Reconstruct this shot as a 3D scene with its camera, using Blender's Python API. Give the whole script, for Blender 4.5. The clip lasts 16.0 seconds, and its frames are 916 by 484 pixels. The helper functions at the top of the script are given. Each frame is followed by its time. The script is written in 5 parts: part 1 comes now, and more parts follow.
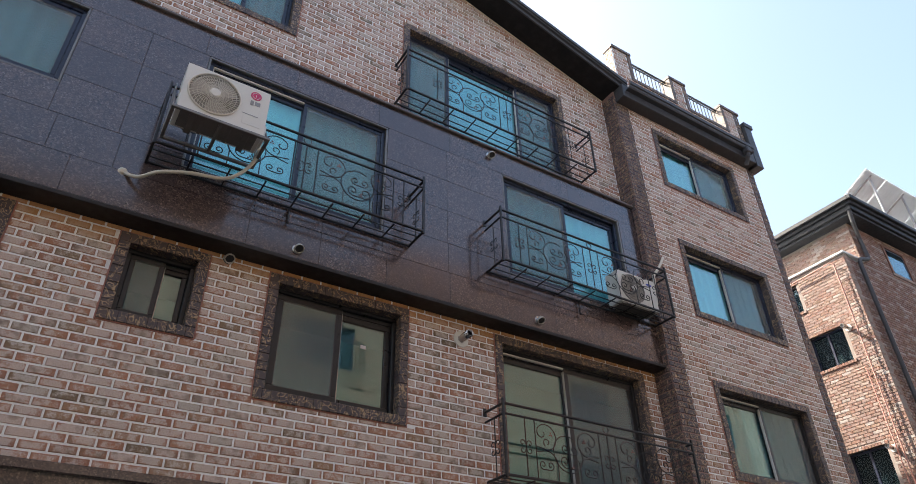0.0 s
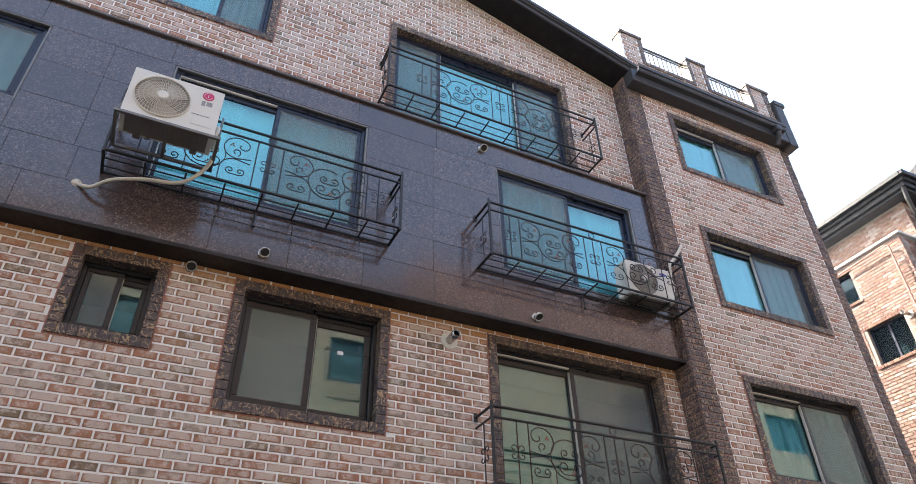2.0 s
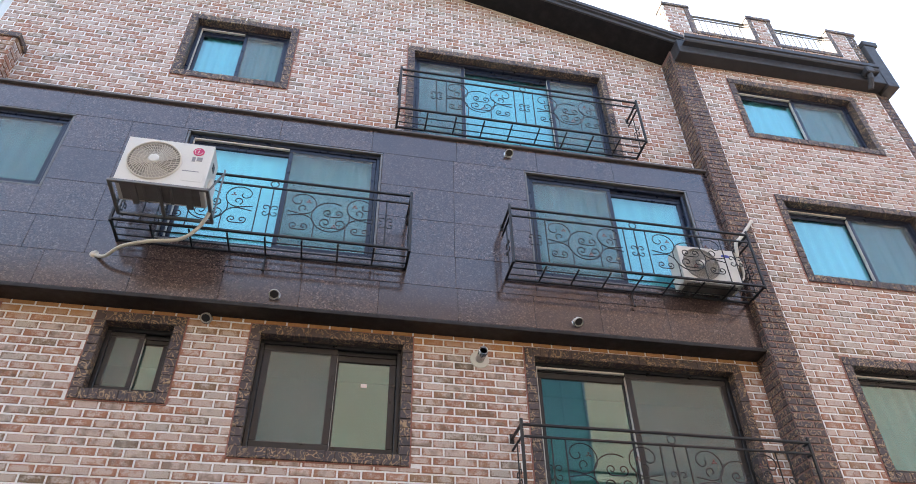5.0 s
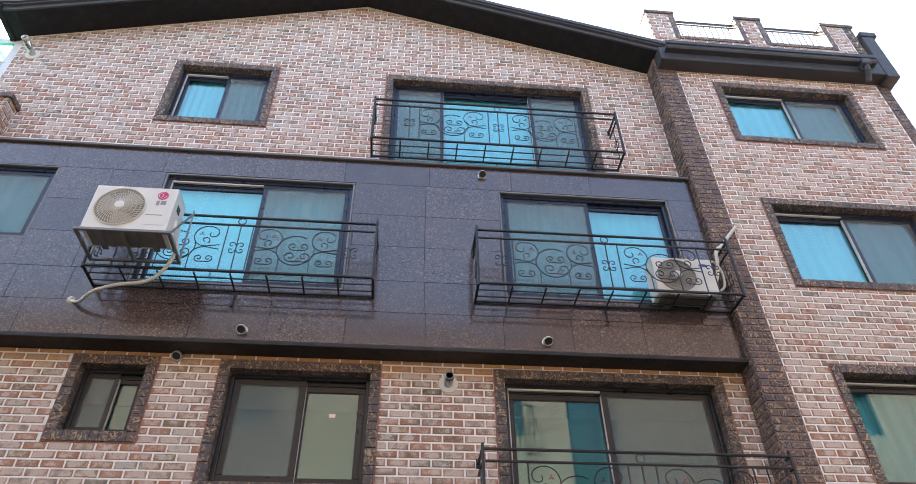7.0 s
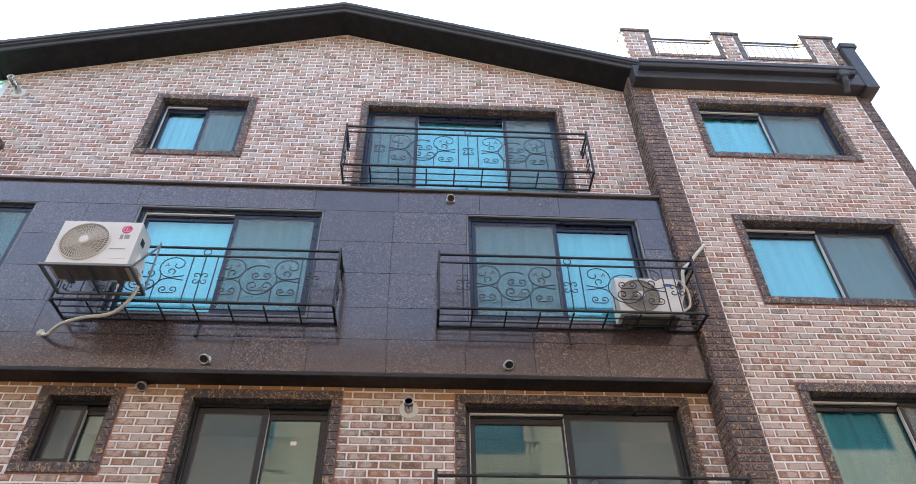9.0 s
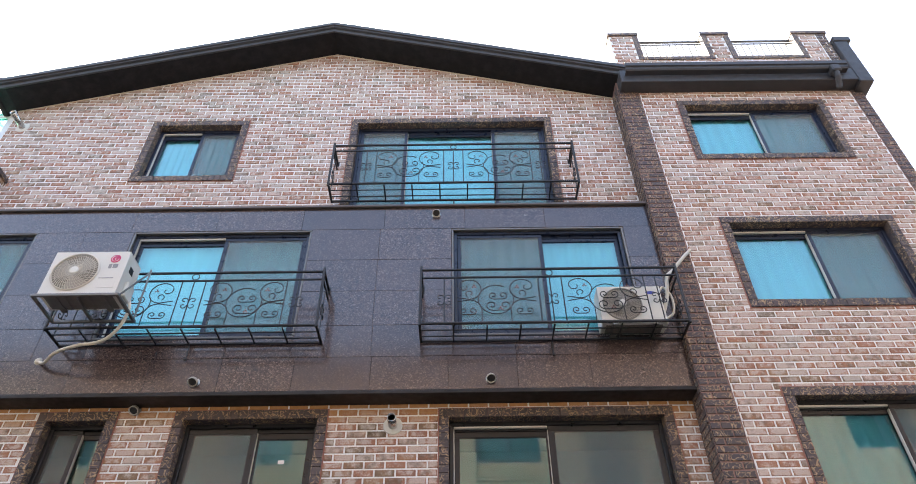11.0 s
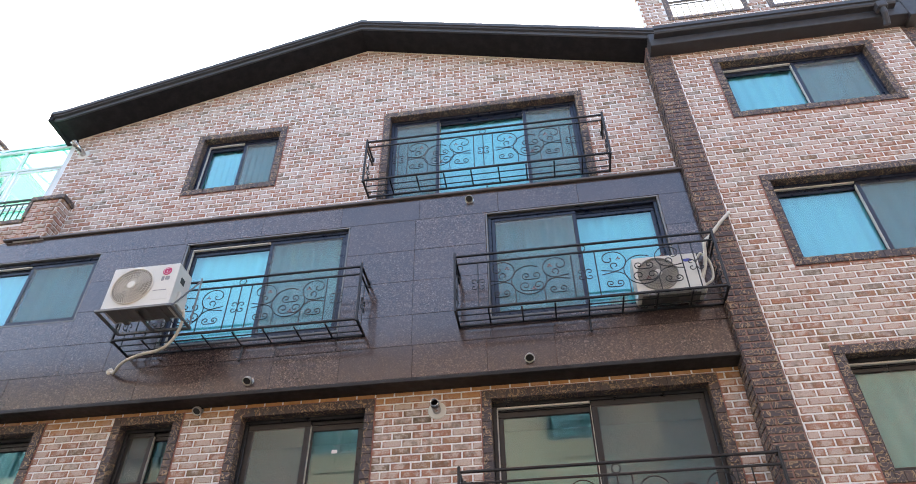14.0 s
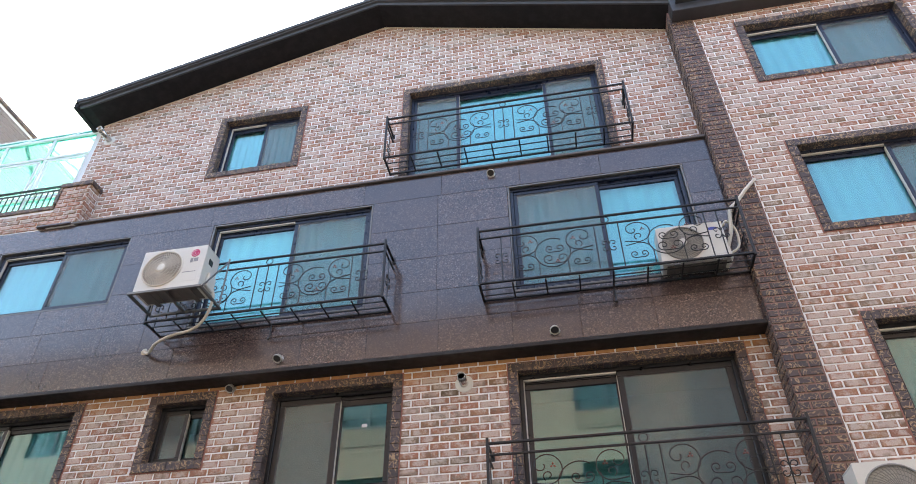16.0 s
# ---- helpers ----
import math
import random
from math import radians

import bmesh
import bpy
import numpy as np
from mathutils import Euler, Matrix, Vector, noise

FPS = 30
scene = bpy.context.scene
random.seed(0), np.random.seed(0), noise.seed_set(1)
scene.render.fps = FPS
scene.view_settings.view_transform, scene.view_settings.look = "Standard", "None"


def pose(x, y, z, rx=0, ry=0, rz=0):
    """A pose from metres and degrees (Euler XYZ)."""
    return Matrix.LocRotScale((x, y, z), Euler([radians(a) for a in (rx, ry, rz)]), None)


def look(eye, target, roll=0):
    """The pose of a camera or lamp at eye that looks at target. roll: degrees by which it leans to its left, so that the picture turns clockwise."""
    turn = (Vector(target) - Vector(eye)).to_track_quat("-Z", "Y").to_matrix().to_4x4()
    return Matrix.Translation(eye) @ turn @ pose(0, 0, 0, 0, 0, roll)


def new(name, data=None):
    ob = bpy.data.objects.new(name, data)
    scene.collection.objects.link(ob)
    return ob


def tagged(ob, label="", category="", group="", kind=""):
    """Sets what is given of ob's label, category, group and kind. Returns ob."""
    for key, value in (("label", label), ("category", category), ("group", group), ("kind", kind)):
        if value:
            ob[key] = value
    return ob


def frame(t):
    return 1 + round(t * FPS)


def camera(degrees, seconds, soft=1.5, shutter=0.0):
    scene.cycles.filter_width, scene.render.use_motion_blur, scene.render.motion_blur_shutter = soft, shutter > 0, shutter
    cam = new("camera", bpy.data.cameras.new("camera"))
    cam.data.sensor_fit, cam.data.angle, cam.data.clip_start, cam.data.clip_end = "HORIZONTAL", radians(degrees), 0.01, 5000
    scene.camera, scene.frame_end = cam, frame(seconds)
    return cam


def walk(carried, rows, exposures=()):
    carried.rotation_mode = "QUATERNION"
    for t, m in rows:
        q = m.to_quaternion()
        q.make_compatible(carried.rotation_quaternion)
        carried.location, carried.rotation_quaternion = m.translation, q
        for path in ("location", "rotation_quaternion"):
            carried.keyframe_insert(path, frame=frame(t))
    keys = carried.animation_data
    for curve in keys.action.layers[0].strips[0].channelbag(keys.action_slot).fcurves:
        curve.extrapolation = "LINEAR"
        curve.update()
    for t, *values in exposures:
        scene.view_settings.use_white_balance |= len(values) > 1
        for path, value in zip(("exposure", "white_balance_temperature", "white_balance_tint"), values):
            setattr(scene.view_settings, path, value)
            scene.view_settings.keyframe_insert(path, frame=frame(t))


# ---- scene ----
cam = camera(67.6, 16.0, soft=0.9)
METRES, EYE, TILT, LEAN, TURN = 6.0, 1.6, 0.0, 0.0, -33.4
PATH = [
    (0, (1.436, -0.009, 1.62), (2.332, 1.38, 2.746), -1.3),
    (0.5, (1.77, 0.041, 1.6), (2.633, 1.441, 2.739), -1.2),
    (1, (2.072, 0.1, 1.62), (2.907, 1.505, 2.773), -1.1),
    (1.5, (2.367, 0.051, 1.655), (3.15, 1.473, 2.823), -1.2),
    (2, (2.646, 0.042, 1.636), (3.365, 1.489, 2.816), -1.3),
    (2.5, (2.924, 0.055, 1.668), (3.576, 1.522, 2.861), -1.3),
    (3, (3.183, -0.02, 1.694), (3.752, 1.47, 2.9), -1.3),
    (3.5, (3.421, -0.068, 1.69), (3.901, 1.444, 2.908), -1.4),
    (4, (3.69, -0.044, 1.709), (4.105, 1.481, 2.935), -1.3),
    (6.5, (5.052, -0.19, 1.779), (5.242, 1.336, 3.057), -1.0),
    (7, (5.289, -0.265, 1.781), (5.448, 1.257, 3.069), -1.0),
    (7.5, (5.507, -0.245, 1.791), (5.646, 1.273, 3.086), -0.9),
    (8, (5.724, -0.28, 1.816), (5.852, 1.231, 3.12), -0.8),
    (8.5, (5.927, -0.38, 1.83), (6.036, 1.125, 3.143), -0.8),
    (9, (6.052, -0.452, 1.823), (6.142, 1.046, 3.145), -0.7),
    (11.5, (6.819, -0.632, 1.858), (6.772, 0.855, 3.194), -0.8),
    (12, (6.946, -0.628, 1.854), (6.838, 0.853, 3.194), -0.7),
    (12.5, (7.093, -0.688, 1.852), (6.951, 0.79, 3.192), -0.6),
    (13, (7.195, -0.736, 1.828), (7.023, 0.747, 3.159), -0.5),
    (13.5, (7.208, -0.735, 1.822), (7.013, 0.76, 3.136), -0.5),
    (14, (7.227, -0.697, 1.812), (7.016, 0.812, 3.107), -0.6),
    (14.5, (7.247, -0.691, 1.809), (7.023, 0.833, 3.084), -0.5),
    (15, (7.247, -0.695, 1.805), (7.006, 0.84, 3.064), -0.6),
    (15.5, (7.245, -0.718, 1.807), (6.979, 0.823, 3.053), -0.5),
    (16, (7.238, -0.714, 1.797), (6.951, 0.83, 3.036), -0.5),
]
walk(cam, [(t, look(eye, target, roll)) for t, eye, target, roll in PATH],
     exposures=[(0, 2.03, 6800, 8), (0.5, 2.08, 6800, 8), (1, 2.18, 6800, 8), (1.5, 2.35, 6800, 8), (2, 2.62, 6800, 8), (3, 2.74, 6800, 8), (4, 2.97, 6800, 8), (6.5, 2.91, 6800, 8), (8.5, 2.91, 6800, 8), (12, 2.91, 6800, 8), (16, 2.91, 6800, 8)])

# ---- world and sun ----
SUN_WAY = Vector((-0.36, 0.60, 0.75)).normalized()
world = bpy.data.worlds.new("world")
scene.world = world
world.use_nodes = True
wt = world.node_tree
sky = wt.nodes.new("ShaderNodeTexSky")
sky.sky_type, sky.sun_disc = "NISHITA", False
sky.sun_elevation = math.asin(SUN_WAY.z)
sky.sun_rotation = math.atan2(SUN_WAY.x, SUN_WAY.y)
sky.dust_density, sky.air_density, sky.ozone_density = 4.0, 1.0, 0.6
wt.links.new(sky.outputs[0], wt.nodes["Background"].inputs[0])
wt.nodes["Background"].inputs[1].default_value = 0.13
sun = new("sun", bpy.data.lights.new("sun", "SUN"))
sun.data.energy, sun.data.angle, sun.data.color = 4.2, radians(0.53), (1.0, 0.95, 0.87)
sun.matrix_world = look(SUN_WAY * 60, (0, 0, 0))


# ---- materials ----
class Nodes:
    """A short hand for node trees."""

    def __init__(self, name):
        self.mat = bpy.data.materials.new(name)
        self.mat.use_nodes = True
        self.t = self.mat.node_tree
        self.bsdf = self.t.nodes["Principled BSDF"]
        self.out = self.t.nodes["Material Output"]
        self.co = self.add("ShaderNodeNewGeometry").outputs["Position"]

    def add(self, kind):
        return self.t.nodes.new(kind)

    def put(self, a, b):
        if isinstance(a, bpy.types.NodeSocket):
            self.t.links.new(a, b)
        else:
            b.default_value = a

    def noise(self, scale, detail=4, rough=0.55, stretch=None, distort=0.0):
        n = self.add("ShaderNodeTexNoise")
        n.inputs["Scale"].default_value, n.inputs["Detail"].default_value = scale, detail
        n.inputs["Roughness"].default_value, n.inputs["Distortion"].default_value = rough, distort
        co = self.co
        if stretch:
            m = self.add("ShaderNodeMapping")
            m.inputs["Scale"].default_value = stretch
            self.put(co, m.inputs["Vector"])
            co = m.outputs[0]
        self.put(co, n.inputs["Vector"])
        return n.outputs["Fac"]

    def math(self, op, a, b=0.0, clamp=False):
        n = self.add("ShaderNodeMath")
        n.operation, n.use_clamp = op, clamp
        self.put(a, n.inputs[0])
        self.put(b, n.inputs[1])
        return n.outputs[0]

    def ramp(self, fac, *stops):
        n = self.add("ShaderNodeValToRGB")
        e = n.color_ramp.elements
        while len(e) < len(stops):
            e.new(0.5)
        for el, (p, c) in zip(e, stops):
            el.position = p
            el.color = (*c, 1) if isinstance(c, tuple) else (c, c, c, 1)
        self.put(fac, n.inputs[0])
        return n.outputs[0]

    def mix(self, fac, a, b, mode="MIX"):
        n = self.add("ShaderNodeMix")
        n.data_type, n.blend_type = "RGBA", mode
        self.put(fac, n.inputs[0])
        self.put((*a, 1) if isinstance(a, tuple) else a, n.inputs[6])
        self.put((*b, 1) if isinstance(b, tuple) else b, n.inputs[7])
        return n.outputs[2]

    def bump(self, height, strength=0.3, distance=0.004):
        n = self.add("ShaderNodeBump")
        n.inputs["Strength"].default_value, n.inputs["Distance"].default_value = strength, distance
        self.put(height, n.inputs["Height"])
        self.put(n.outputs[0], self.bsdf.inputs["Normal"])

    def piece(self):
        """A random number for each piece, be it an object or an island."""
        a = self.add("ShaderNodeObjectInfo").outputs["Random"]
        b = self.add("ShaderNodeNewGeometry").outputs["Random Per Island"]
        return self.math("FRACT", self.math("ADD", a, b))

    def done(self, color, rough=0.7, metal=0.0, spec=0.5):
        self.put((*color, 1) if isinstance(color, tuple) else color, self.bsdf.inputs["Base Color"])
        self.put(rough, self.bsdf.inputs["Roughness"])
        self.put(metal, self.bsdf.inputs["Metallic"])
        self.put(spec, self.bsdf.inputs["Specular IOR Level"])
        return self.mat


def washed_brick(name, reds, wash, wash_amount, rust=False):
    """Fired clay brick with lime wash worn off at the arrises."""
    n = Nodes(name)
    p = n.piece()
    base = n.ramp(p, *reds)
    p2 = n.math("FRACT", n.math("MULTIPLY", p, 37.31))
    p3 = n.math("FRACT", n.math("MULTIPLY", p, 91.7))
    uv = n.add("ShaderNodeUVMap").outputs[0]
    sep = n.add("ShaderNodeSeparateXYZ")
    n.put(uv, sep.inputs[0])
    du = n.math("ABSOLUTE", n.math("SUBTRACT", sep.outputs[0], 0.5))
    dv = n.math("ABSOLUTE", n.math("SUBTRACT", sep.outputs[1], 0.5))
    inner = n.math("SUBTRACT", 0.5, n.math("MAXIMUM", du, dv))
    big = n.noise(13.0, 3, 0.6)
    fine = n.noise(60.0, 6, 0.75)
    patch = n.math("ADD", n.math("MULTIPLY", big, 0.95), n.math("MULTIPLY", fine, 0.65))
    patch = n.math("ADD", patch, n.math("SUBTRACT", n.math("MULTIPLY", p2, 0.30), 0.15))
    patch = n.math("ADD", patch, n.math("MULTIPLY", n.math("MINIMUM", inner, 0.22), 1.1))
    fac = n.ramp(patch, (0.80, 0.04), (0.95, wash_amount * 0.55), (1.0, wash_amount))
    hue = n.ramp(n.noise(8.0, 2, 0.5), (0.35, 0.0), (0.7, 1.0))
    col = n.mix(n.math("MULTIPLY", hue, 0.55), base, n.mix(0.5, base, (0.47, 0.24, 0.12)))
    col = n.mix(fac, col, wash)
    smoke = n.ramp(n.math("ADD", n.noise(11.0, 2), n.math("MULTIPLY", p3, 0.34)), (0.72, 0.0), (0.95, 0.62))
    col = n.mix(smoke, col, (0.12, 0.088, 0.055))
    rim = n.ramp(n.math("ADD", inner, n.math("MULTIPLY", fine, 0.10)), (0.05, 0.45), (0.13, 0.0))
    col = n.mix(rim, col, n.mix(0.5, base, (0.20, 0.09, 0.06)))
    col = n.mix(n.ramp(n.noise(240, 2), (0.35, 0.35), (0.6, 0.0)), col, (0.16, 0.10, 0.08))
    if rust:
        # rust-coloured run-off stain on the courses below the granite ledge
        pos = n.add("ShaderNodeSeparateXYZ")
        n.put(n.co, pos.inputs[0])
        drop = n.math("ADD", pos.outputs[2], n.math("MULTIPLY", n.noise(3.0, 4, 0.6, stretch=(1, 1, 0.35)), 0.5))
        reach = n.math("MULTIPLY", n.ramp(n.math("SUBTRACT", drop, 5.6), (0.36, 0.0), (0.54, 0.9)), n.math("MULTIPLY", n.math("LESS_THAN", pos.outputs[2], 6.0), n.math("LESS_THAN", pos.outputs[0], 9.6)))
        col = n.mix(reach, col, n.mix(n.noise(20, 3), (0.38, 0.16, 0.05), (0.54, 0.30, 0.13)))
    n.bump(n.math("ADD", fine, n.math("MULTIPLY", n.noise(260, 3), 0.5)), 0.55, 0.004)
    return n.done(col, 0.88, 0.0, 0.25)


BRICK = washed_brick("washed red brick", ((0.0, (0.35, 0.15, 0.095)), (0.3, (0.41, 0.195, 0.125)), (0.55, (0.31, 0.135, 0.09)),
                     (0.75, (0.39, 0.18, 0.105)), (0.90, (0.29, 0.175, 0.10)), (0.965, (0.15, 0.11, 0.068))), (0.70, 0.635, 0.575), 0.63, True)
FAR_BRICK = washed_brick("old red brick", ((0.0, (0.19, 0.095, 0.082)), (0.35, (0.21, 0.12, 0.10)), (0.6, (0.15, 0.083, 0.075)),
                         (0.78, (0.27, 0.18, 0.14)), (0.9, (0.36, 0.33, 0.31))), (0.38, 0.335, 0.31), 0.40)
PALE_BRICK = washed_brick("pale brick", ((0.0, (0.06, 0.045, 0.04)), (0.35, (0.16, 0.12, 0.105)), (0.65, (0.09, 0.07, 0.062)), (1.0, (0.20, 0.16, 0.14))), (0.21, 0.19, 0.175), 0.5)


def mortar(name, a, b):
    n = Nodes(name)
    f = n.noise(35, 5, 0.65)
    n.bump(n.noise(180, 4), 0.5, 0.003)
    return n.done(n.mix(n.ramp(n.math("ADD", n.math("MULTIPLY", f, 0.7), n.math("MULTIPLY", n.noise(2.2, 3), 0.3)), (0.35, 0.0), (0.65, 1.0)), a, b), 0.92, 0, 0.2)


MORTAR = mortar("pale mortar", (0.72, 0.715, 0.70), (0.83, 0.825, 0.815))
DARK_MORTAR = mortar("brown mortar", (0.19, 0.115, 0.10), (0.29, 0.18, 0.155))
STREET_MORTAR = mortar("dull mortar", (0.13, 0.12, 0.11), (0.18, 0.165, 0.15))
FAR_MORTAR = mortar("grey mortar", (0.24, 0.20, 0.175), (0.32, 0.275, 0.245))


def dark_brick():
    """Dark manganese brick with tan veins."""
    n = Nodes("dark manganese brick")
    p = n.piece()
    base = n.ramp(p, (0.0, (0.050, 0.044, 0.048)), (0.4, (0.080, 0.062, 0.062)), (0.7, (0.060, 0.052, 0.060)), (1.0, (0.095, 0.068, 0.062)))
    w = n.noise(12, 1, 0.4, distort=1.6)
    vein = n.ramp(n.math("ABSOLUTE", n.math("SUBTRACT", w, 0.5)), (0.0, 0.9), (0.022, 0.75), (0.045, 0.0))
    gap = n.ramp(n.noise(7.0, 2), (0.34, 0.0), (0.48, 1.0))
    col = n.mix(n.ramp(n.noise(30, 5, 0.7), (0.40, 0.0), (0.75, 0.45)), base, (0.125, 0.088, 0.076))
    col = n.mix(n.math("MULTIPLY", vein, gap), col, (0.42, 0.29, 0.17))
    n.bump(n.math("ADD", w, n.math("MULTIPLY", n.noise(70, 4), 0.6)), 0.6, 0.006)
    return n.done(col, 0.62, 0.0, 0.45)


DARK_BRICK = dark_brick()


def granite():
    """Polished purple-brown granite with feldspar grains."""
    n = Nodes("polished dark granite")
    p = n.piece()
    v = n.add("ShaderNodeTexVoronoi")
    v.inputs["Scale"].default_value = 72
    n.put(n.co, v.inputs["Vector"])
    sep = n.add("ShaderNodeSeparateColor")
    n.put(v.outputs["Color"], sep.inputs[0])
    grain = n.ramp(sep.outputs[0], (0.0, (0.022, 0.018, 0.021)), (0.4, (0.062, 0.044, 0.041)), (0.70, (0.105, 0.072, 0.064)), (0.92, (0.18, 0.125, 0.108)), (1.0, (0.28, 0.21, 0.18)))
    col = n.mix(n.ramp(n.noise(40, 5, 0.75), (0.42, 0.0), (0.72, 0.6)), grain, (0.050, 0.034, 0.033))
    col = n.mix(n.math("MULTIPLY", p, 0.75), col, (0.040, 0.031, 0.037))
    cloud = n.ramp(n.noise(1.3, 4, 0.6), (0.38, 0.0), (0.62, 0.5))
    col = n.mix(cloud, col, n.mix(0.5, col, (0.12, 0.08, 0.07)))
    n.bump(n.noise(0.9, 2), 0.12, 0.02)
    rough = n.ramp(n.noise(6, 4, 0.6), (0.3, 0.13), (0.75, 0.24))
    n.bsdf.inputs["IOR"].default_value = 1.6
    n.bsdf.inputs["Coat Weight"].default_value = 0.22
    n.bsdf.inputs["Coat Roughness"].default_value = 0.10
    return n.done(col, rough, 0.0, 0.6)


GRANITE = granite()


def paint(name, color, rough=0.45, metal=0.0, wear=0.25, spec=0.5):
    n = Nodes(name)
    f = n.noise(5.5, 5, 0.65)
    dust = tuple(min(1, c * 0.8 + 0.05) for c in color)
    col = n.mix(n.ramp(f, (0.42, 0.0), (0.75, wear)), color, dust)
    col = n.mix(n.ramp(n.noise(90, 3), (0.5, 0.0), (0.8, wear * 0.6)), col, tuple(c * 0.55 for c in color))
    n.bump(n.noise(140, 3), 0.08, 0.002)
    return n.done(col, n.ramp(n.noise(12, 4), (0.3, max(0.02, rough - 0.1)), (0.75, min(1, rough + 0.12))), metal, spec)


FRAME = paint("navy window frame", (0.011, 0.017, 0.038), 0.34, 0.0, 0.07)
TRACK = paint("pale plastic track", (0.55, 0.53, 0.49), 0.5)
IRON = paint("black painted iron", (0.012, 0.012, 0.014), 0.48, 0.0, 0.09)
FASCIA = paint("dark brown sheet metal", (0.048, 0.047, 0.051), 0.52, 0.0, 0.3, 0.35)
SOFFIT = paint("black soffit sheet", (0.017, 0.017, 0.019), 0.75, 0.0, 0.25, 0.15)
WHITE = paint("ivory painted steel", (0.66, 0.65, 0.60), 0.42, 0.0, 0.2)
BEIGE = paint("beige plastic grille", (0.62, 0.58, 0.50), 0.5)
# plastic parts, and the painted shade of unlit rooms, vent mouths and flue slots
DARK = paint("dark plastic and painted shade", (0.025, 0.025, 0.026), 0.55)
STEEL = paint("brushed stainless steel", (0.55, 0.54, 0.52), 0.28, 1.0, 0.2)
GALV = paint("galvanised steel", (0.20, 0.19, 0.18), 0.5, 0.7, 0.4)
PINK = paint("crimson badge", (0.55, 0.02, 0.12), 0.4)
BLUE = paint("blue badge", (0.03, 0.05, 0.32), 0.4)
GREY = paint("grey print", (0.25, 0.25, 0.26), 0.5)
HOSE = paint("cream wrapped hose", (0.58, 0.54, 0.46), 0.7)
RUST = paint("pinkish gas pipe", (0.48, 0.24, 0.19), 0.5)
ALU = paint("white aluminium profile", (0.62, 0.66, 0.66), 0.4)
ASPHALT = paint("asphalt", (0.05, 0.05, 0.052), 0.9)
CAULK = paint("cream sealant", (0.62, 0.56, 0.44), 0.8)
INNER = paint("room plaster", (0.52, 0.50, 0.46), 0.85)
# FRAME's copy for lower windows: less reflected sky, put into the colour
SHADED_FRAME = paint("black window frame without sky tint", (0.012, 0.012, 0.014), 0.36, 0.0, 0.07)
LEDGE = paint("black stone ledge", (0.022, 0.018, 0.017), 0.55, 0.0, 0.4, 0.3)
CAP = paint("brown-grey stone coping", (0.105, 0.09, 0.085), 0.5, 0.0, 0.4)
EDGE = mortar("maroon pointing", (0.27, 0.125, 0.105), (0.36, 0.18, 0.15))
DARK_EAVE = paint("dark slate sheet metal", (0.020, 0.021, 0.025), 0.55, 0.0, 0.12, 0.3)
ROOFING = paint("dark roof sheet", (0.05, 0.05, 0.055), 0.5)
STICKER = paint("white sticker", (0.75, 0.75, 0.75), 0.5)


def pane_glass(name, tint, sheen, amount):
    """Blue-tinted reflective glazing: part mirror, part see-through."""
    n = Nodes(name)
    g = n.add("ShaderNodeBsdfGlossy")
    g.inputs["Color"].default_value, g.inputs["Roughness"].default_value = (*sheen, 1), 0.015
    b = n.add("ShaderNodeBump")
    b.inputs["Strength"].default_value, b.inputs["Distance"].default_value = 0.008, 0.01
    n.put(n.noise(1.4, 2), b.inputs["Height"])
    n.put(b.outputs[0], g.inputs["Normal"])
    tr = n.add("ShaderNodeBsdfTransparent")
    tr.inputs["Color"].default_value = (*tint, 1)
    m = n.add("ShaderNodeMixShader")
    lw = n.add("ShaderNodeLayerWeight")
    lw.inputs["Blend"].default_value = 0.5
    n.put(n.math("ADD", n.math("POWER", lw.outputs["Facing"], 4.0), amount, True), m.inputs[0])
    n.put(tr.outputs[0], m.inputs[1])
    n.put(g.outputs[0], m.inputs[2])
    n.put(m.outputs[0], n.out.inputs["Surface"])
    return n.mat


GLASS = pane_glass("blue reflective glass", (0.60, 0.90, 0.92), (0.84, 0.92, 0.92), 0.12)
TEAL = pane_glass("green tinted glass", (0.62, 0.72, 0.75), (0.7, 0.9, 0.95), 0.03)


def screen_mesh():
    """Fine insect mesh: part grey thread, part holes."""
    n = Nodes("grey insect mesh")
    d = n.add("ShaderNodeBsdfDiffuse")
    n.put(n.mix(n.noise(2.0, 4), (0.215, 0.225, 0.22), (0.255, 0.265, 0.26)), d.inputs["Color"])
    tr = n.add("ShaderNodeBsdfTransparent")
    m = n.add("ShaderNodeMixShader")
    m.inputs[0].default_value = 0.27
    n.put(tr.outputs[0], m.inputs[1])
    n.put(d.outputs[0], m.inputs[2])
    n.put(m.outputs[0], n.out.inputs["Surface"])
    return n.mat


SCREEN = screen_mesh()


def frosted():
    """Turquoise polycarbonate sheet: lets light through, partly scattered."""
    n = Nodes("turquoise polycarbonate")
    tr = n.add("ShaderNodeBsdfTransparent")
    tr.inputs["Color"].default_value = (0.32, 0.68, 0.63, 1)
    tl = n.add("ShaderNodeBsdfTranslucent")
    n.put(n.mix(n.noise(2.5, 3), (0.62, 0.92, 0.88), (0.74, 0.96, 0.93)), tl.inputs["Color"])
    m = n.add("ShaderNodeMixShader")
    m.inputs[0].default_value = 0.08
    n.put(tr.outputs[0], m.inputs[1])
    n.put(tl.outputs[0], m.inputs[2])
    n.put(m.outputs[0], n.out.inputs["Surface"])
    return n.mat


